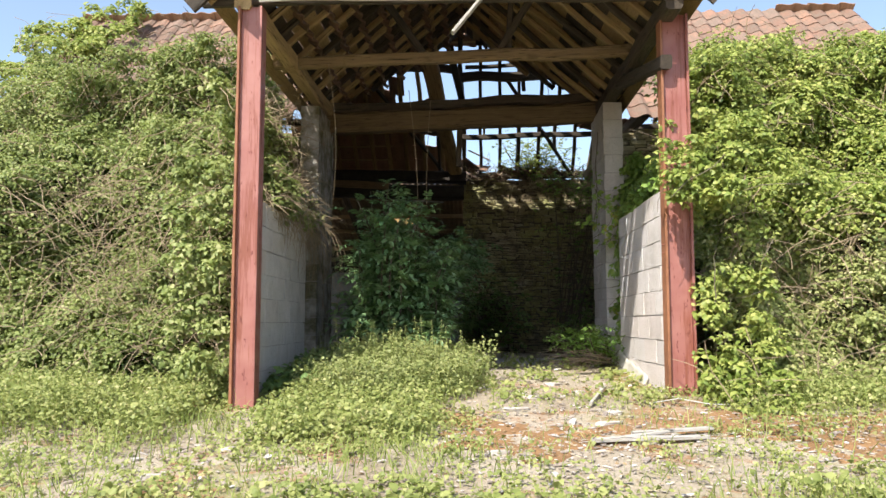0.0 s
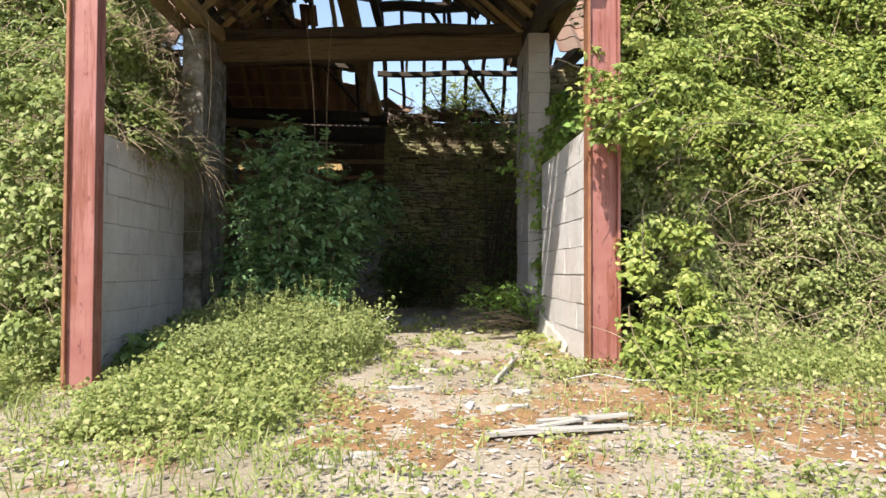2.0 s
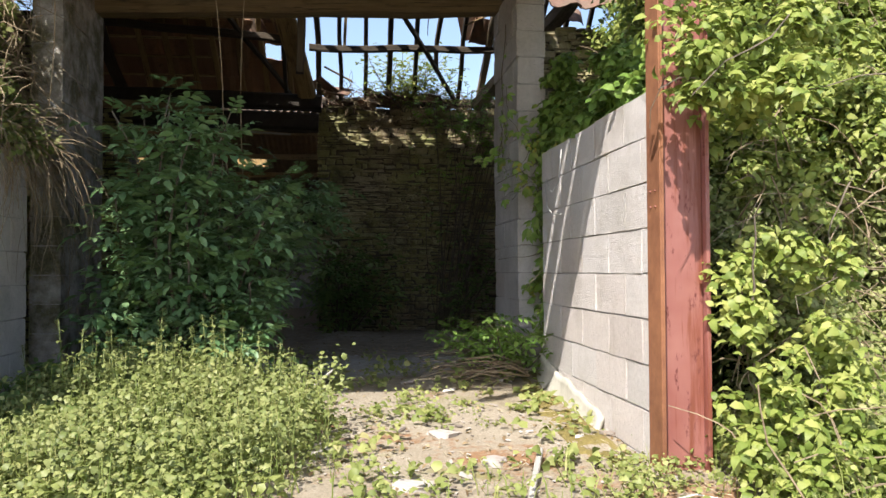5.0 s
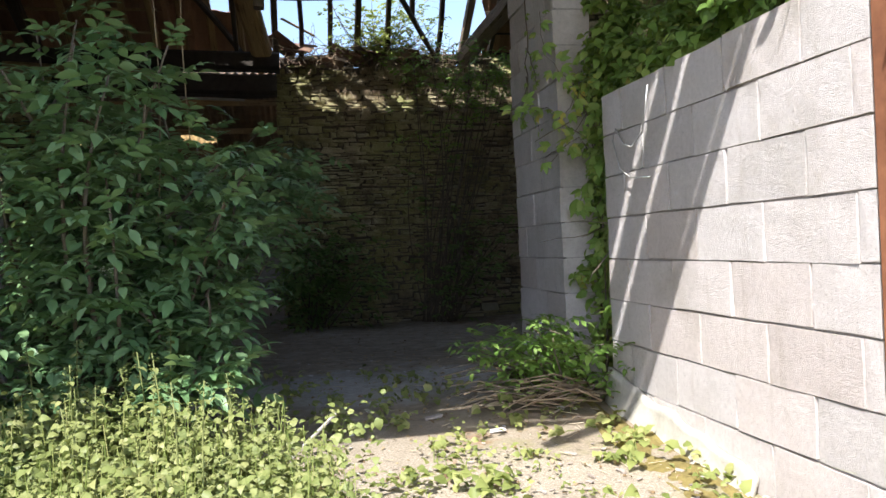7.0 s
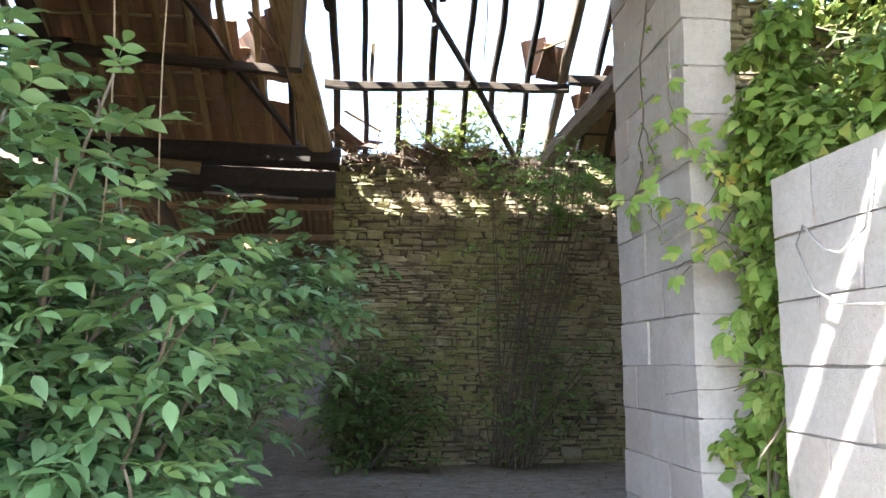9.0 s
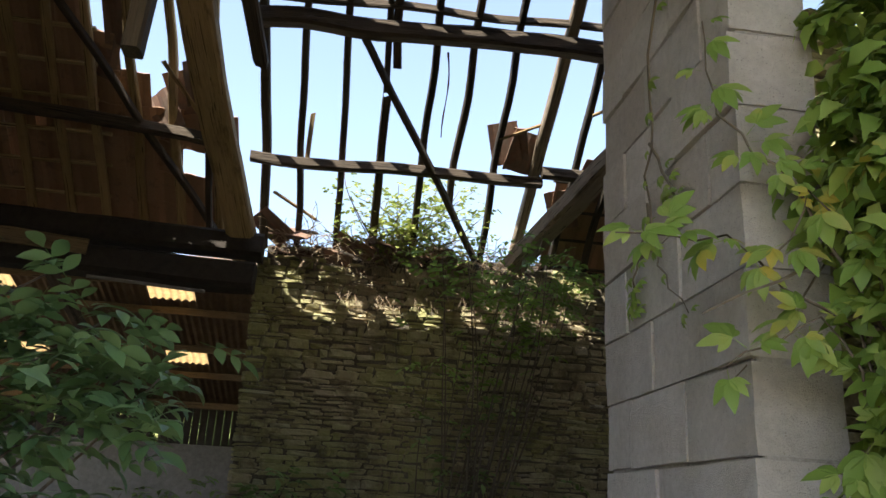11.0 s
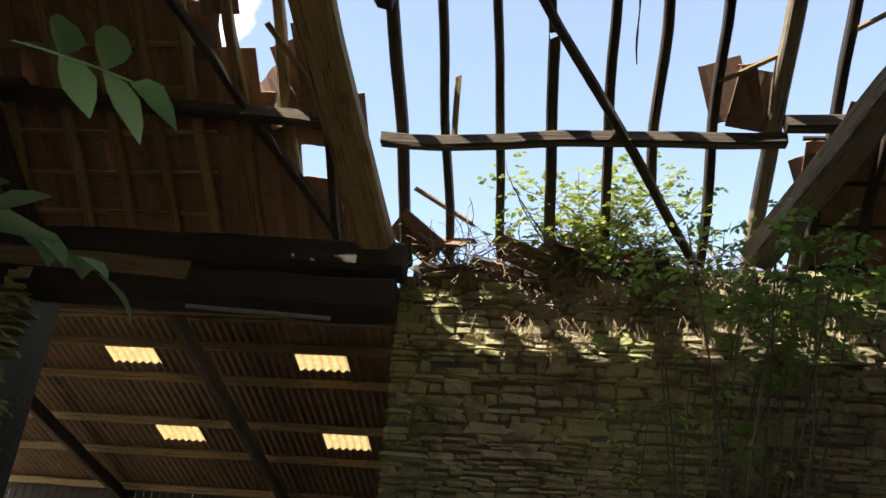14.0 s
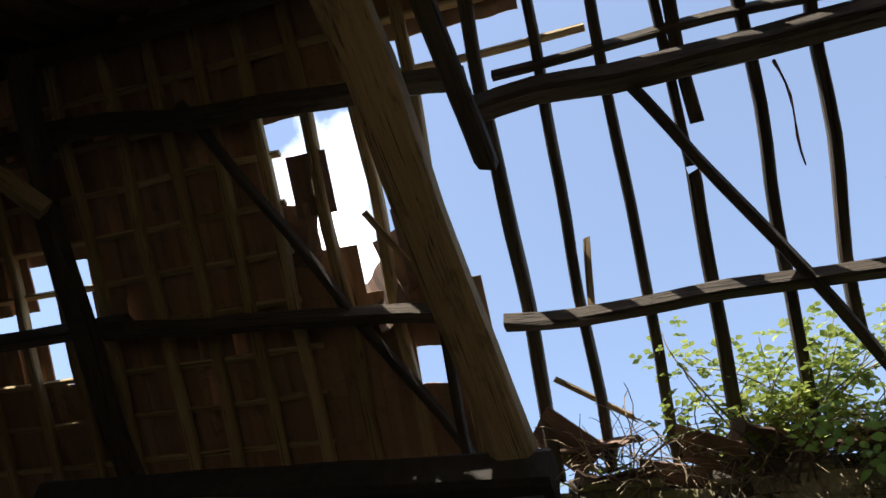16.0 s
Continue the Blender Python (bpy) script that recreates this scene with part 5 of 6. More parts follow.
def bush(name, label, base, limbs, leaf_meshes, per_limb, spread, category, seed, scale=1.0, parts=300, blossom=0, sun_side=(0.2, -0.6, 0.3), low=0.15):
    """A shrub: tapered bent limbs from the base, each carrying separate leaves along its outer part."""
    t = thing(name, label, category, at=base)
    r = random.Random(seed)
    spots = []
    for tip, rad in limbs:
        b, e = Vector(base) + Vector((r.uniform(-0.15, 0.15), r.uniform(-0.15, 0.15), -0.08)), Vector(tip)
        pts = []
        side = Vector((r.uniform(-0.2, 0.2), r.uniform(-0.2, 0.2), 0))
        for k in range(9):
            u = k / 8
            p = b.lerp(e, u) + side * math.sin(math.pi * u) + Vector((0, 0, 0.12 * math.sin(math.pi * u)))
            pts.append(p)
        child("limb", tube(pts, [rad * (1 - 0.8 * k / 8) + 0.002 for k in range(9)], M_BARK, "limb"), t)
        for _ in range(per_limb):
            u = r.random() ** 0.7 * (1 - low) + low
            i = min(7, int(u * 8))
            p = pts[i].lerp(pts[i + 1], u * 8 - i)
            off = Vector((r.gauss(0, 1), r.gauss(0, 1), r.gauss(0, 0.8))) * spread
            spots.append((p + off, off))
        spots.append((e, Vector((0, 0, 0.1))))
    r.shuffle(spots)
    rv, rf = [], []
    for k, (p, off) in enumerate(spots):
        yaw = math.degrees(math.atan2(off.y + sun_side[1] * 0.15, off.x + sun_side[0] * 0.15)) + r.uniform(-50, 50)
        m = Matrix.Translation(p) @ pose(0, 0, 0, 0, 0, yaw) @ pose(0, 0, 0, r.uniform(-30, 30), r.uniform(-38, 22), 0) @ Matrix.Scale(scale * r.uniform(0.7, 1.25), 4)
        me = leaf_meshes[k % len(leaf_meshes)]
        if k < parts:
            ob = child("leaf", me, t)
            ob.matrix_basis = Matrix.Translation(-Vector(base)) @ m
        else:
            o = len(rv)
            rv += [m @ v.co for v in me.vertices]
            rf += [tuple(o + i for i in q.vertices) for q in me.polygons]
    if rv:
        child("foliage", raw_mesh("foliage", rv, rf, leaf_meshes[0].materials[0], True), t, kind="stuff")
    for k in range(blossom):
        p, off = spots[-1 - k * 7]
        fl = [(p + off * 0.3 + Vector((r.gauss(0, 0.035), r.gauss(0, 0.035), r.gauss(0, 0.012)))) for _ in range(70)]
        child("blossom", leaves("blossom", [tuple(q) for q in fl], [(0.1, -0.3, 1)] * 70, 0.011, M_FLOWER, 1.0), t, "flat cream blossom head")
    return t


r = random.Random(21)
limbs = []
for _ in range(44):
    z = 0.35 + 1.95 * r.random() ** 0.75
    limbs.append(((-0.88 + r.uniform(-0.56, 0.50) * (1 - 0.2 * z / 2.5), 3.15 + r.uniform(-0.65, 0.65), z), r.uniform(0.010, 0.024)))
limbs += [((-0.12, 2.8, 1.62), 0.016), ((-0.02, 2.95, 1.58), 0.014), ((-0.16, 2.65, 1.35), 0.014), ((-0.25, 2.55, 0.9), 0.014), ((-0.32, 2.5, 0.55), 0.014),
          ((-0.4, 2.7, 2.15), 0.015), ((-0.85, 2.8, 2.3), 0.016), ((-1.1, 3.0, 2.3), 0.014), ((-0.15, 3.9, 1.72), 0.014), ((-0.15, 4.3, 1.68), 0.014), ((-0.45, 4.1, 1.85), 0.014), ((-0.2, 4.6, 1.72), 0.012), ((0.06, 4.66, 1.70), 0.008), ((-0.12, 4.65, 1.82), 0.010), ((-0.35, 4.6, 1.6), 0.01), ((0.26, 4.6, 1.74), 0.008), ((0.34, 4.62, 1.68), 0.007), ((0.12, 4.6, 1.84), 0.008), ((0.1, 4.55, 1.6), 0.008), ((0.16, 4.85, 1.8), 0.007), ((0.22, 4.92, 1.76), 0.006), ((-0.08, 4.5, 1.95), 0.008)]
bush("elder_bush", "large leafy elder bush with drooping dark green leaflets", (-0.75, 3.1, 0.12), limbs, ELDER, 46, 0.085, "bush", 5, 0.86, 300, 3)

# a young shrub and cut sticks at the wall's end
YOUNG = [compound_leaf(70 + s, M_SAPLING, 2, 0.09, 0.042) for s in range(3)]
limbs = [((1.62 + r.uniform(-0.45, 0.35), 3.2 + r.uniform(-0.3, 0.3), 0.28 + r.uniform(0.0, 0.3)), 0.007) for _ in range(18)]
bush("elder_sapling", "low bright elder sapling among cut sticks", (1.75, 3.3, 0.08), limbs, YOUNG, 16, 0.07, "sapling", 6, 0.62, 160)


def palmate_leaf(seed, mat):
    """A five-fingered creeper leaf: leaflets fanned round the end of a short stalk, growing along x."""
    g = random.Random(seed)
    verts, faces = [], []
    for a, ln in ((-78, 0.06), (-40, 0.085), (0, 0.10), (40, 0.085), (78, 0.06)):
        an = radians(a + g.uniform(-7, 7))
        pts, fs = leaflet((0.045, 0, 0), (math.cos(an), math.sin(an), g.uniform(-0.45, -0.1)), (0, 0, 1), ln * g.uniform(0.85, 1.15), ln * 0.46)
        o = len(verts)
        verts += pts
        faces += [tuple(o + i for i in f) for f in fs]
    o = len(verts)
    verts += [Vector((0, 0.0015, 0)), Vector((0, -0.0015, 0)), Vector((0.05, -0.001, 0.002)), Vector((0.05, 0.001, 0.002))]
    faces.append((o, o + 1, o + 2, o + 3))
    return raw_mesh("leaf", verts, faces, mat, True)


CREEPER = [palmate_leaf(140 + s, M_CREEPER) for s in range(4)]


def climber(name, label, at, stems, per_stem, face, seed, scale, flat=0.5):
    """Bent stems through given places, with fingered leaves turned towards face along each."""
    t = thing(name, label, "creeper", at=at)
    g = random.Random(seed)
    f = Vector(face).normalized()
    for pts in stems:
        pts = [Vector(p) for p in pts]
        fine = []
        for a, b in zip(pts, pts[1:]):
            fine += [a.lerp(b, k / 4) + Vector((g.uniform(-0.015, 0.015), g.uniform(-0.015, 0.015), g.uniform(-0.01, 0.01))) for k in range(4)]
        fine.append(pts[-1])
        child("stem", tube(fine, [0.006 - 0.004 * k / len(fine) for k in range(len(fine))], M_BARK, "stem", 5), t)
        for _ in range(per_stem):
            u = (0.12 + 0.88 * g.random()) * (len(fine) - 1)
            k = min(int(u), len(fine) - 2)
            p = fine[k].lerp(fine[k + 1], u - k)
            side = Vector((g.gauss(0, 1), g.gauss(0, 1), g.gauss(-0.3, 0.7)))
            side = (side - f * side.dot(f)).normalized() + f * flat * g.random()
            up = (f * (0.7 + g.random()) + Vector((g.uniform(-0.5, 0.5), g.uniform(-0.5, 0.5), 0.5))).normalized()
            x = side.normalized()
            y = up.cross(x).normalized()
            m = Matrix((x, y, x.cross(y))).transposed().to_4x4()
            m.translation = p + x * 0.01
            ob = child("leaf", CREEPER[g.randrange(4)], t)
            ob.matrix_basis = Matrix.Translation(-Vector(at)) @ m @ Matrix.Scale(scale * g.uniform(0.55, 1.2), 4)
    return t


climber("young_creeper", "fresh five-fingered creeper spilling round the block pier corner", (2.12, 3.5, 0.1), [
    [(2.14, 3.5, 0.1), (2.2, 3.42, 1.0), (2.1, 3.45, 1.7), (1.85, 3.55, 1.95), (1.56, 3.55, 1.94)],
    [(2.14, 3.5, 0.1), (2.15, 3.4, 0.9), (2.12, 3.4, 1.5), (2.02, 3.45, 1.75), (1.80, 3.5, 1.62)],
    [(2.16, 3.5, 0.2), (2.2, 3.4, 1.2), (2.16, 3.4, 1.8), (2.02, 3.45, 2.05), (1.92, 3.5, 1.85)],
    [(2.2, 3.5, 0.3), (2.22, 3.36, 1.3), (2.1, 3.4, 1.5), (1.98, 3.45, 1.3)],
    [(2.2, 3.5, 0.6), (2.2, 3.4, 1.6), (2.0, 3.5, 2.1), (1.86, 3.56, 2.3), (1.83, 3.58, 2.6)],
    [(2.2, 3.5, 0.6), (2.25, 3.4, 1.4), (2.2, 3.38, 1.1), (2.22, 3.36, 0.85)]], 24, (-0.55, -0.8, 0.25), 21, 0.80)
climber("clinging_creeper", "thin creeper with yellowing leaves clinging to the block pier", (1.93, 4.1, 1.9), [
    [(1.91, 4.05, 3.3), (1.91, 4.15, 2.7), (1.91, 4.2, 2.3), (1.91, 4.1, 2.05), (1.90, 3.9, 1.85)],
    [(1.91, 4.15, 2.5), (1.91, 4.0, 2.25), (1.91, 3.9, 2.2)],
    [(1.91, 4.2, 2.3), (1.91, 4.3, 2.1), (1.91, 4.4, 1.95)]], 15, (-1, -0.15, 0.2), 22, 0.46, 0.2)
sticks = thing("stick_pile", "heap of cut grey sticks against the wall end", "sticks", at=(1.7, 3.15, 0.1))
for k in range(80):
    a = Vector((1.80 + r.uniform(-0.45, 0.15), 3.1 + r.uniform(-0.35, 0.35), 0.12 + r.uniform(0, 0.16)))
    d = Vector((r.uniform(-0.9, -0.3), r.uniform(-0.35, 0.25), r.uniform(-0.12, 0.16)))
    b = a + d * r.uniform(0.3, 0.75)
    b.z = max(b.z, ground_z(b.x, b.y) + 0.02)
    mid = a.lerp(b, 0.5) + Vector((0, r.uniform(-0.05, 0.05), r.uniform(0, 0.06)))
    child("stick", tube([a, mid, b], [0.006, 0.005, 0.003], M_DRY if k % 3 else M_BARK, "stick", 5), sticks)

# shrubs and climbers in the barn
SHADE = [compound_leaf(90 + s, M_DARKLEAF, 2, 0.085, 0.04) for s in range(3)]
IVYL = [compound_leaf(110 + s, M_BRIGHT, 1, 0.075, 0.055) for s in range(3)]
limbs = [((0.35 + r.uniform(-0.6, 0.9), 9.2 + r.uniform(-0.35, 0.2), 0.5 + r.uniform(0, 0.95)), 0.01) for _ in range(16)]
bush("shade_shrub", "dark leafy shrub at the foot of the stone wall", (0.4, 9.2, 0.02), limbs, SHADE, 24, 0.14, "shrub", 9, 1.1, 200)
limbs = [((2.35 + r.uniform(-0.95, 0.9), 9.4 + r.uniform(-0.3, 0.15), 0.6 + r.uniform(0, 1.6)), 0.011) for _ in range(18)]
bush("shade_shrub", "straggling shrub climbing the stone wall", (2.2, 9.3, 0.02), limbs, SHADE, 11, 0.17, "shrub", 10, 1.0, 200)
limbs = [((2.45 + r.uniform(-0.7, 0.8), 9.05 + r.uniform(-0.35, 0.35), 3.3 + r.uniform(0, 0.55)), 0.011) for _ in range(17)]
limbs += [((2.2 + r.uniform(-0.5, 0.5), 9.3 + r.uniform(-0.2, 0.15), r.uniform(1.9, 3.1)), 0.008) for _ in range(4)]
bush("wall_sapling", "slender green sapling growing against the stone wall", (2.0, 9.45, 0.02), limbs, [compound_leaf(130 + s, M_SAPLING, 2, 0.075, 0.045) for s in range(3)], 14, 0.13, "sapling", 11, 0.85, 200, low=0.8)
limbs = [((1.5 + r.uniform(-0.75, 0.9), 9.65 + r.uniform(-0.3, 0.3), 3.8 + 0.85 * r.random() ** 1.4), 0.006) for _ in range(52)]
bush("wall_top_vine", "sunlit yellow-green vine tumbling along the wall top", (1.4, 9.8, 3.66), limbs, IVYL, 17, 0.08, "vine", 12, 0.64, 200)
limbs = [((0.25 + r.uniform(-0.2, 0.25), 9.8, 3.75 + r.uniform(0, 0.2)), 0.004) for _ in range(4)]
bush("wall_top_weed", "small weed rooted in the wall top", (0.25, 9.85, 3.62), limbs, IVYL, 5, 0.06, "weed", 13, 0.7, 40)
bush("shed_shrub", "shaded shrub growing inside the shed", (-1.6, 13.0, 0.0), [((-1.2 + r.uniform(-0.9, 0.9), 12.8 + r.uniform(-0.8, 0.8), 0.6 + r.uniform(0, 0.7)), 0.012) for _ in range(10)], SHADE, 18, 0.2, "shrub", 14, 1.3, 60)
strands = []
for _ in range(260):
    p = Vector((r.uniform(0.1, 2.6), 9.66 + r.uniform(-0.1, 0.2), r.uniform(3.62, 3.85)))
    d = Vector((r.uniform(-1, 1), r.uniform(-0.7, 0.3), r.uniform(-0.1, 1.0))).normalized()
    line = []
    for k in range(7):
        line.append(p.copy())
        p = p + d * r.uniform(0.04, 0.11)
        d = (d + Vector((r.uniform(-0.4, 0.4), r.uniform(-0.25, 0.15), r.uniform(-0.5, 0.1)))).normalized()
    strands.append((line, r.uniform(0.003, 0.007)))
for _ in range(140):
    p = Vector((r.uniform(0.6, 3.4), 9.66, r.uniform(3.4, 3.8)))
    line = []
    d = Vector((r.uniform(-0.6, 0.6), -0.1, -1)).normalized()
    for k in range(6):
        line.append(p.copy())
        p = p + d * r.uniform(0.05, 0.14)
        p.y = min(p.y, 9.66)
        d = (d + Vector((r.uniform(-0.5, 0.5), 0, -0.1))).normalized()
    strands.append((line, r.uniform(0.002, 0.005)))
for _ in range(120):
    p = Vector((r.uniform(1.3, 3.2), 9.5, r.uniform(0.6, 2.0)))
    d = Vector((r.uniform(-0.7, 0.7), r.uniform(-0.4, 0.1), r.uniform(-0.3, 1))).normalized()
    line = [p + d * 0.1 * k + Vector((r.uniform(-0.02, 0.02), 0, r.uniform(-0.02, 0.02))) for k in range(7)]
    strands.append((line, r.uniform(0.002, 0.005)))
dv = thing("dead_vine", "bare brown vine stems trailing down the stone wall", "vines", at=(2, 9.6, 1.0))
child("stem_tangle", tubes(strands, M_DRY, "stem_tangle"), dv, kind="stuff")

# hanging stems and twine
for k, (x, y, z0, z1, sway) in enumerate(((-0.62, 3.0, 3.6, 1.25, 0.12), (-0.35, 3.3, 3.65, 1.75, -0.06), (-1.45, 1.9, 3.6, 2.0, 0.1), (-0.15, 3.9, 1.5, 0.95, -0.08))):
    pts = [(x + sway * math.sin(u * 2.4), y, z0 + (z1 - z0) * u) for u in np.linspace(0, 1, 9)]
    ob = new("hanging_stem", tube(pts, 0.004, M_DRY, "hanging_stem", 5))
    tagged(ob, "thin dry stem hanging from the porch roof", "stem", "hanging stems")
pts = [(1.62 + 0.02 * math.sin(5 * u), 8.0, 5.2 - 0.85 * u) for u in np.linspace(0, 1, 9)]
tagged(new("twine", tube(pts, [0.012, 0.007, 0.006, 0.009, 0.005, 0.005, 0.008, 0.006, 0.004], M_ROPE, "twine", 5)), "knotted faded red twine hanging from the purlin", "twine")
pts = [(1.97, 2.31, 1.85), (1.96, 2.37, 1.62), (1.95, 2.50, 1.56), (1.95, 2.59, 1.585), (1.965, 2.73, 1.69), (1.97, 2.79, 1.63), (1.96, 2.68, 1.46), (1.965, 2.55, 1.40), (1.97, 2.33, 1.385)]
tagged(new("wire", tube(pts, 0.004, M_WIRE, "wire", 5)), "bent pale wire fixed to the block wall", "wire")
pts = [(1.70, 0.10, -0.04), (1.95, 0.12, 0.00), (2.2, 0.05, -0.04), (2.6, 0.1, -0.05)]
tagged(new("wire", tube(pts, 0.004, M_WIRE, "wire", 5)), "loose pale wire lying at the post foot", "wire")

# ---- ground cover ----
def cover_spots(count, box, density, seed):
    g = np.random.default_rng(seed)
    x, y = g.uniform(box[0], box[1], count), g.uniform(box[2], box[3], count)
    d = np.array([density(a, b) for a, b in zip(x, y)])
    k = g.random(count) < d
    return x[k], y[k]


def bare(x, y):
    """How bare the ground is: littered in front of the porch and inside it, and along the moss."""
    b = math.exp(-((x - 1.1) / 1.1) ** 2 - ((y - 0.3) / 2.2) ** 2) * (0.9 + 0.5 * noise.noise((x * 1.6, y * 1.6, 21)))
    b = max(b, math.exp(-((x + 1.9) / 0.9) ** 2 - ((y + 1.3) / 0.65) ** 2) * 0.85)
    b = max(b, math.exp(-((x - 3.7) / 1.9) ** 4 - ((y + 1.0) / 1.15) ** 4))
    b = max(b, math.exp(-((x - 1.1) / 1.2) ** 4 - ((y + 1.3) / 1.1) ** 4) * 0.9)
    return b


def weed_density(x, y):
    if y > 2.6 and -1.9 < x < 2.2:
        return 0.0
    n = 0.46 + 1.15 * noise.noise((x * 1.1, y * 1.1, 2)) + 0.4 * noise.noise((x * 3, y * 3, 7))
    return max(0.0, min(1.0, n * (1 - 1.05 * bare(x, y)) * (0.25 if (-1.85 < x < 2.0 and y > 0.9) else 1)))


def weeds(name, label, count, box, height, size, mat, seed, density=weed_density):
    """Low leafy weeds in bunches, with leaves at several heights on thin stalks."""
    x, y = cover_spots(count, box, density, seed)
    g = np.random.default_rng(seed + 1)
    pos, nrm, sz, st = [], [], [], []
    for a, b in zip(x, y):
        h = height * (0.4 + 0.9 * g.random()) * (0.6 + 0.8 * abs(noise.noise((a * 0.8, b * 0.8, 4))))
        z = ground_z(a, b)
        k = 9
        q = np.stack([a + g.normal(0, 0.045, k), b + g.normal(0, 0.045, k), z + h * g.random(k) ** 0.7 + 0.01], 1)
        pos.append(q)
        nrm.append(np.array([0, -0.2, 1.0]) + g.normal(0, 0.45, (k, 3)))
        sz.append(size * (0.5 + g.random(k)))
        if g.random() < 0.35:
            st.append(([(a, b, z - 0.02), (a + g.normal(0, 0.01), b, z + h * 0.5), (a + g.normal(0, 0.02), b + g.normal(0, 0.02), z + h)], 0.003))
    t = thing(name, label, "weeds", kind="stuff", at=(float(x.mean()), float(y.mean()), ground_z(float(x.mean()), float(y.mean()))))
    child("foliage", leaves("foliage", np.concatenate(pos), np.concatenate(nrm), np.concatenate(sz), mat, 0.75), t, kind="stuff")
    if st:
        child("stalk_mass", tubes(st, M_GRASS, "stalk_mass"), t, kind="stuff")


weeds("low_weeds", "low yellow-green weeds spread over the littered ground", 15000, (-5.6, 5.6, -2.8, 2.6), 0.11, 0.030, M_WEED, 31)
weeds("low_weeds", "scattered low weeds on the open yard", 5000, (-7, 7, -7.5, -2.6), 0.12, 0.05, M_WEED, 32)
weeds("tall_weeds", "knee-high weeds along the foot of the thicket", 5200, (-6.6, -2.2, -1.0, 1.6), 0.34, 0.034, M_WEED, 33, lambda x, y: 0.85 if y > -0.5 - 0.1 * x * 0 else 0.4)
weeds("tall_weeds", "knee-high weeds and nettles beside the creeper", 4000, (2.3, 6.6, -1.2, 1.4), 0.30, 0.034, M_WEED, 34, lambda x, y: 0.9 if y > 0.1 + 0.12 * (2.3 - x) else 0.15)


def mound(x, y):
    return max(0.0, 1.15 - ((x + 0.62) / 0.98) ** 2 - ((y - 1.35) / 1.25) ** 2)


weeds("nettle_clump", "pale green nettle and bramble clump before the elder", 6000, (-1.75, 0.5, -0.3, 2.75), 0.46, 0.031, M_NETTLE, 35, lambda x, y: min(1.0, mound(x, y) * 1.3))
weeds("nettle_clump", "bramble clump beside the flaking steel post", 1700, (-1.5, -0.1, -1.2, 1.0), 0.26, 0.036, M_WEED, 36, lambda x, y: 0.6)
weeds("bramble_seedlings", "small bramble seedlings on the trodden track", 420, (-0.2, 2.0, 0.3, 4.4), 0.12, 0.055, M_WEED, 37, lambda x, y: 0.25 + 0.5 * max(0, noise.noise((x * 2, y * 2, 1))))
weeds("shade_weeds", "dark green weeds at the foot of the shaded wall", 500, (-1.85, -0.9, 0.8, 3.4), 0.3, 0.075, M_DARKLEAF, 38, lambda x, y: 0.8)
def nettle(seed, h):
    """One upright nettle: a stalk with opposite pairs of toothed drooping leaves and a pale seed head."""
    g = random.Random(seed)
    t = thing("nettle", "upright pale nettle stalk with paired drooping leaves", "nettle", "nettles before the elder")
    top = Vector((g.uniform(-0.06, 0.06), g.uniform(-0.06, 0.06), h))
    pts = [top * u + Vector((0.015 * math.sin(5 * u), 0, 0)) for u in (0, 0.25, 0.5, 0.75, 1)]
    child("stalk", tube(pts, [0.005, 0.0045, 0.004, 0.003, 0.002], M_NETTLE, "stalk", 5), t)
    k = 0
    u = 0.25
    while u < 1:
        for sgn in (0, math.pi):
            a = k * 1.57 + sgn + g.uniform(-0.3, 0.3)
            size = 0.085 * (1.15 - 0.75 * u) * g.uniform(0.8, 1.2)
            v, fc = leaflet(top * u, (math.cos(a), math.sin(a), -0.25), (0, 0, 1), size, size * 0.55)
            child("leaf", raw_mesh("leaf", v, fc, M_NETTLE, True), t)
        k += 1
        u += g.uniform(0.09, 0.14)
    fl = [tuple(top * g.uniform(0.8, 1.0) + Vector((g.gauss(0, 0.012), g.gauss(0, 0.012), 0))) for _ in range(26)]
    child("seed_head", leaves("seed_head", fl, [(0, -0.3, 1)] * 26, 0.012, M_NETTLE, 0.8), t, kind="stuff")
    return t


r = random.Random(61)
NETTLES = [nettle(s_, h_) for s_, h_ in ((1, 0.58), (2, 0.7), (3, 0.46))]
for k in range(36):
    x, y = r.uniform(-1.45, 0.2), r.uniform(1.2, 2.45)
    m = Matrix.Translation((x, y, ground_z(x, y) - 0.01)) @ pose(0, 0, 0, r.uniform(-6, 6), r.uniform(-6, 6), r.uniform(0, 360))
    if k < 3:
        NETTLES[k].matrix_basis = m
    else:
        copy_thing(NETTLES[k % 3], m)


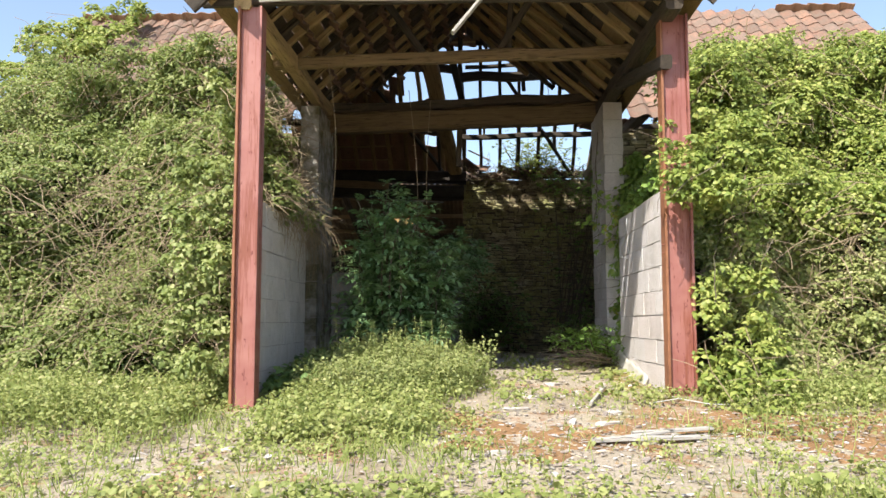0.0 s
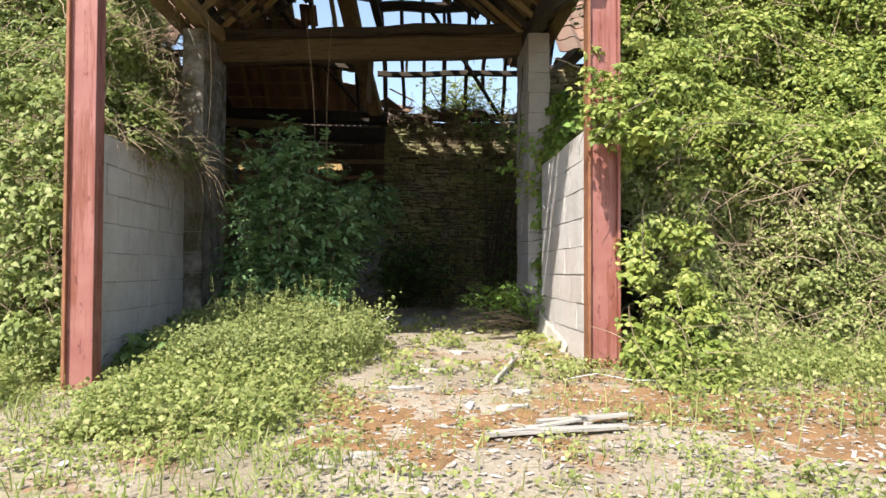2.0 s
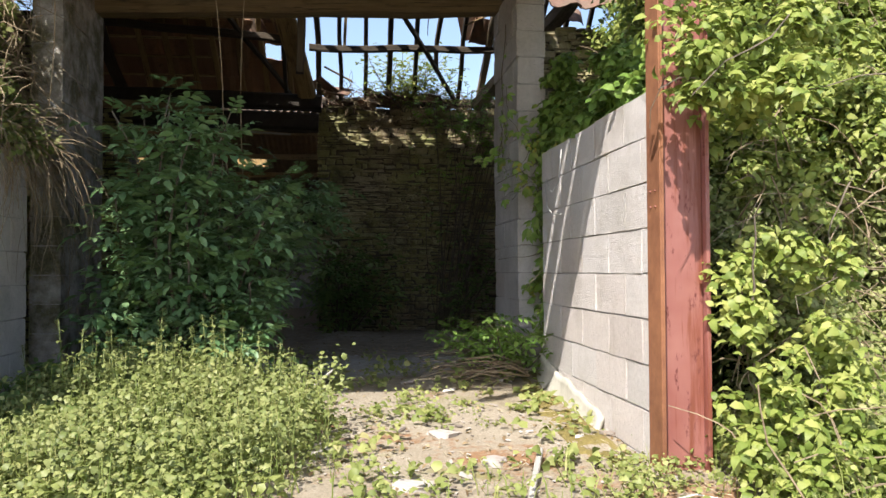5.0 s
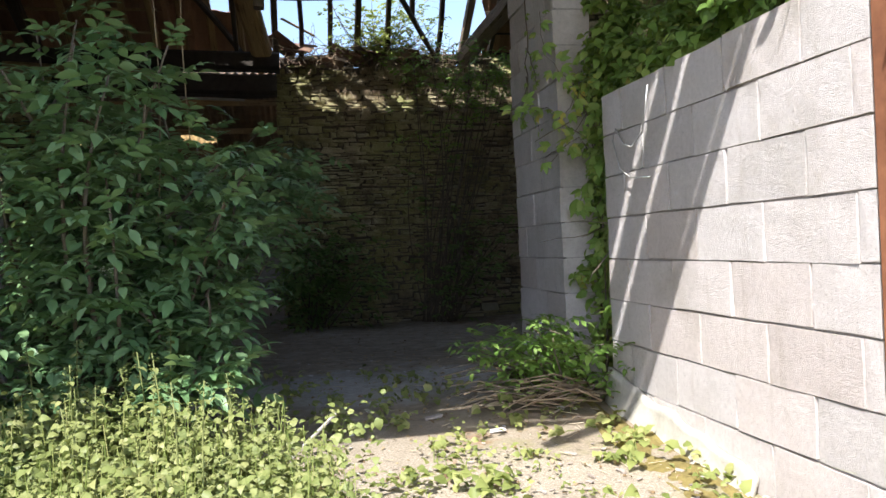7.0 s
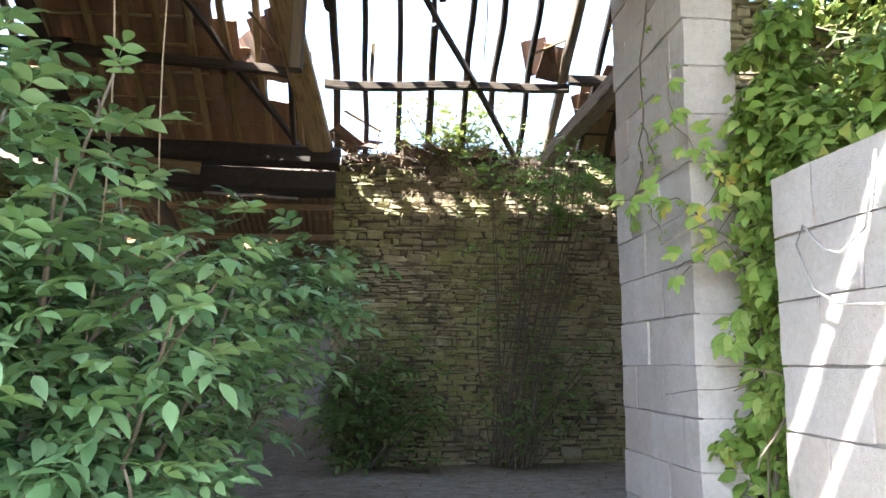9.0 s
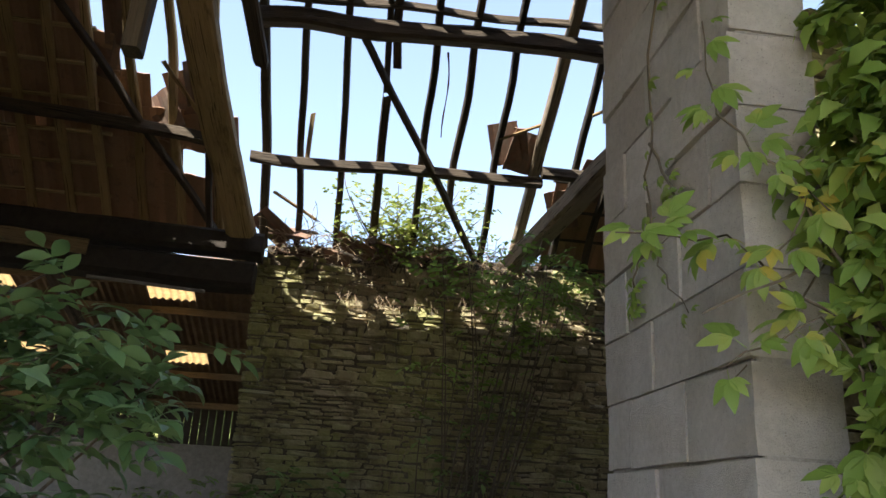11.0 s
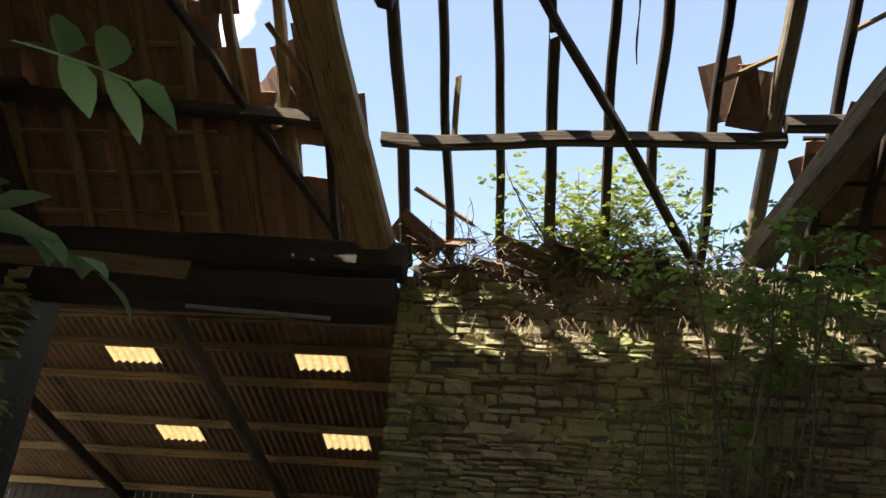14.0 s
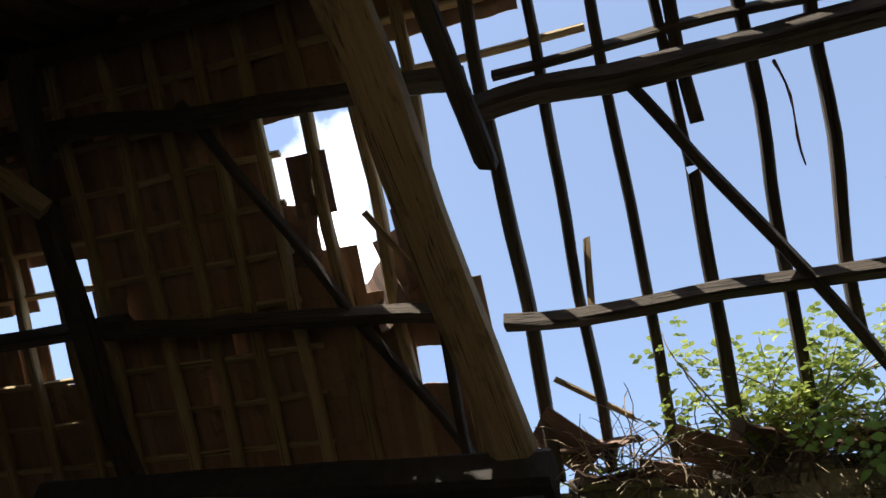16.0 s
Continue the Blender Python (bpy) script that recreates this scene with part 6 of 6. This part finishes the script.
def grass(name, label, count, box, height, density, seed):
    x, y = cover_spots(count, box, density, seed)
    g = np.random.default_rng(seed)
    n = len(x)
    z = np.array([ground_z(a, b) for a, b in zip(x, y)])
    h = height * (0.4 + 0.9 * g.random(n))
    lean = g.normal(0, 0.6, (n, 2))
    a = g.random(n) * 2 * math.pi
    sx, sy = np.cos(a) * 0.004, np.sin(a) * 0.004
    b0 = np.stack([x - sx, y - sy, z - 0.01], 1)
    b1 = np.stack([x + sx, y + sy, z - 0.01], 1)
    m0 = np.stack([x - sx * 0.8 + lean[:, 0] * h * 0.35, y - sy * 0.8 + lean[:, 1] * h * 0.35, z + h * 0.6], 1)
    m1 = np.stack([x + sx * 0.8 + lean[:, 0] * h * 0.35, y + sy * 0.8 + lean[:, 1] * h * 0.35, z + h * 0.6], 1)
    tp = np.stack([x + lean[:, 0] * h, y + lean[:, 1] * h, z + h * 0.95], 1)
    v = np.stack([b0, b1, m0, m1, tp], 1).reshape(-1, 3)
    f = (np.arange(n)[:, None, None] * 5 + np.array([[0, 1, 3], [0, 3, 2], [2, 3, 4]])[None]).reshape(-1, 3)
    ob = new(name, fast_mesh(name, v, f, M_GRASS))
    tagged(ob, label, "grass", kind="stuff")


def tuft(x, y):
    n = noise.noise((x * 0.9, y * 0.9, 12)) + 0.6 * noise.noise((x * 4, y * 4, 15))
    return max(0, min(1, 0.30 + 1.3 * n)) * (1 - 0.95 * bare(x, y)) * (0 if (y > 0.8 and -1.9 < x < 2.2) else 1)


grass("grass", "rough pale summer grass in uneven tufts", 30000, (-6, 6, -3.6, 1.3), 0.14, tuft, 41)
grass("grass", "thin rough grass on the open yard", 9000, (-7, 7, -7.5, -3.5), 0.15, tuft, 44)
grass("tall_grass", "tall seeding grass along the thicket's foot", 3800, (2.2, 9, -1.6, 1.0), 0.30, lambda x, y: 0.55 if y > -0.2 - 0.15 * (x - 2.3) else 0.1, 42)
grass("tall_grass", "tall seeding grass among the weeds", 2600, (-8, -1.8, -2.6, 0.8), 0.26, lambda x, y: max(0, 0.4 + noise.noise((x, y, 3))), 43)

# stone and wood litter
r = random.Random(77)
CHIPS = [soft_box("chip", 1, 1, 1, M_CHIP, 0.18, 0.12, 800 + s) for s in range(5)]
chip_v, chip_f = [], []
n_obj = 0
litter = thing("rubble_litter", "pale stone chips and wood splinters strewn on the ground", "litter", kind="stuff", at=(1.0, -0.5, -0.2))
for k in range(24000):
    x, y = r.uniform(-5.5, 5.5), r.uniform(-5.5, 5.5)
    if r.random() > 0.15 + 0.85 * bare(x, y) or (y > 0.1 and r.random() < 0.62):
        continue
    s = r.uniform(0.006, 0.026) * (2.2 if r.random() < 0.07 else 1)
    m = Matrix.Translation((x, y, ground_z(x, y) + 0.008 + s * 0.1)) @ pose(0, 0, 0, r.uniform(-14, 14), r.uniform(-14, 14), r.uniform(0, 360)) @ Matrix.Diagonal((s * r.uniform(1, 2.6), s * r.uniform(0.5, 1.0), s * r.uniform(0.25, 0.5), 1))
    me = CHIPS[k % 5]
    o = len(chip_v)
    chip_v += [m @ v.co for v in me.vertices]
    chip_f += [tuple(o + i for i in p.vertices) for p in me.polygons]
child("chips", raw_mesh("chips", chip_v, chip_f, M_FLAKE), litter, kind="stuff")
gg = np.random.default_rng(91)
lx, ly = cover_spots(26000, (-6, 6, -6, 9.2), lambda x, y: 0.35 + 0.6 * bare(x, y) if y < 4.2 else 0.3, 92)
lp = np.stack([lx, ly, [ground_z(a, b) + 0.006 for a, b in zip(lx, ly)]], 1)
child("leaf_litter", leaves("leaf_litter", lp, np.array([0, 0, 1.0]) + gg.normal(0, 0.35, (len(lp), 3)), 0.016 + 0.03 * gg.random(len(lp)), M_LITTER, 0.5), litter, "brown dead leaves", kind="stuff")
straw = []
for k in range(9000):
    x, y = r.uniform(-5.5, 6), r.uniform(-5.8, 6)
    if r.random() > 0.22 + 0.75 * bare(x, y) or (y > 0.3 and r.random() < 0.6):
        continue
    a, ln = r.uniform(0, math.pi), r.uniform(0.02, 0.10)
    dx, dy = math.cos(a) * ln, math.sin(a) * ln
    straw.append(([(x, y, ground_z(x, y) + r.uniform(0.004, 0.02)), (x + dx, y + dy, ground_z(x + dx, y + dy) + r.uniform(0.004, 0.02))], r.uniform(0.0012, 0.0032)))
child("straw", tubes(straw, M_STRAW, "straw"), litter, "pale dry stalks", kind="stuff")
for k, (x, y, w, d, a) in enumerate(((-1.75, -2.0, 0.34, 0.14, 20), (0.75, 0.55, 0.42, 0.3, 10), (1.2, 0.9, 0.36, 0.22, 60), (0.55, -0.1, 0.5, 0.16, 5), (1.35, -0.15, 0.3, 0.2, 40), (0.3, 1.2, 0.4, 0.25, 100), (1.25, -0.55, 0.5, 0.14, 20), (0.35, -1.6, 0.3, 0.12, 15), (1.0, 1.5, 0.34, 0.26, 130), (-1.5, -1.3, 0.26, 0.18, 80))):
    ob = new("slab_fragment", CHIPS[k % 5])
    ob.matrix_basis = Matrix.Translation((x, y, ground_z(x, y) + 0.008)) @ pose(0, 0, 0, r.uniform(-3, 3), r.uniform(-3, 3), a) @ Matrix.Diagonal((w * 0.45, d * 0.5, 0.04, 1))
    tagged(ob, "pale flat fragment of broken concrete in the weeds", "stone", "slab fragments")
for k, (p0, p1, w) in enumerate((((1.02, -1.25), (1.86, -1.02), 0.075), ((1.35, -0.95), (1.95, -0.85), 0.06), ((1.25, -1.12), (1.6, -0.92), 0.05), ((1.2, 0.1), (1.45, 0.9), 0.03), ((0.10, 2.35), (0.34, 2.5), 0.013))):
    a, b = Vector((*p0, ground_z(*p0) + 0.035)), Vector((*p1, ground_z(*p1) + 0.04 + (0.16 if k == 4 else 0)))
    timber("plank" if w > 0.04 else "dead_branch", "silvery weathered plank lying in the litter" if w > 0.04 else "bare dry branch lying on the ground", a, b, w, w * 0.4 if w > 0.04 else w, M_TIMBER_PALE, 900 + k, "planks" if w > 0.04 else "", wobble=0.02)


def moss(name, label, cx, cy, rx, ry, seed, mat=M_MOSS):
    """A low uneven cushion of moss following the ground."""
    verts, faces = [], []
    nr, na = 26, 110
    for i in range(nr + 1):
        for j in range(na):
            a = 2 * math.pi * j / na
            q = i / nr * (1 + 0.7 * noise.noise((math.cos(a) * 1.6 + seed, math.sin(a) * 1.6, 0)) + 0.3 * noise.noise((math.cos(a) * 6 + seed, math.sin(a) * 6, 3)))
            x, y = cx + rx * q * math.cos(a), cy + ry * q * math.sin(a)
            lift = 0.005 + 0.018 * noise.noise((x * 5, y * 5, seed)) + 0.014 * noise.noise((x * 17, y * 17, seed)) - (0.02 if i == nr else 0)
            verts.append((x, y, ground_z(x, y) + lift))
    for i in range(nr):
        for j in range(na):
            faces.append((i * na + j, (i + 1) * na + j, (i + 1) * na + (j + 1) % na, i * na + (j + 1) % na))
    tagged(new(name, raw_mesh(name, verts, faces, mat, True)), label, "moss", "moss mats")


M_MOSS2 = mat_plain("olive_moss", (0.13, 0.10, 0.025), (0.30, 0.24, 0.08), 40, 0.95, 0.8, 0.015)
moss("moss_mat", "rust-brown dry moss mat on the concrete", 0.6, -1.05, 0.8, 0.6, 1)
moss("moss_mat", "rust-orange moss mat beside the track", 3.9, -0.75, 1.7, 0.85, 2)
moss("moss_mat", "rust-orange moss mat in the grass", 2.6, -3.3, 0.8, 0.5, 3)
moss("moss_bank", "olive and ochre moss along the block wall foot", 1.84, 1.75, 0.13, 1.2, 4, M_MOSS2)
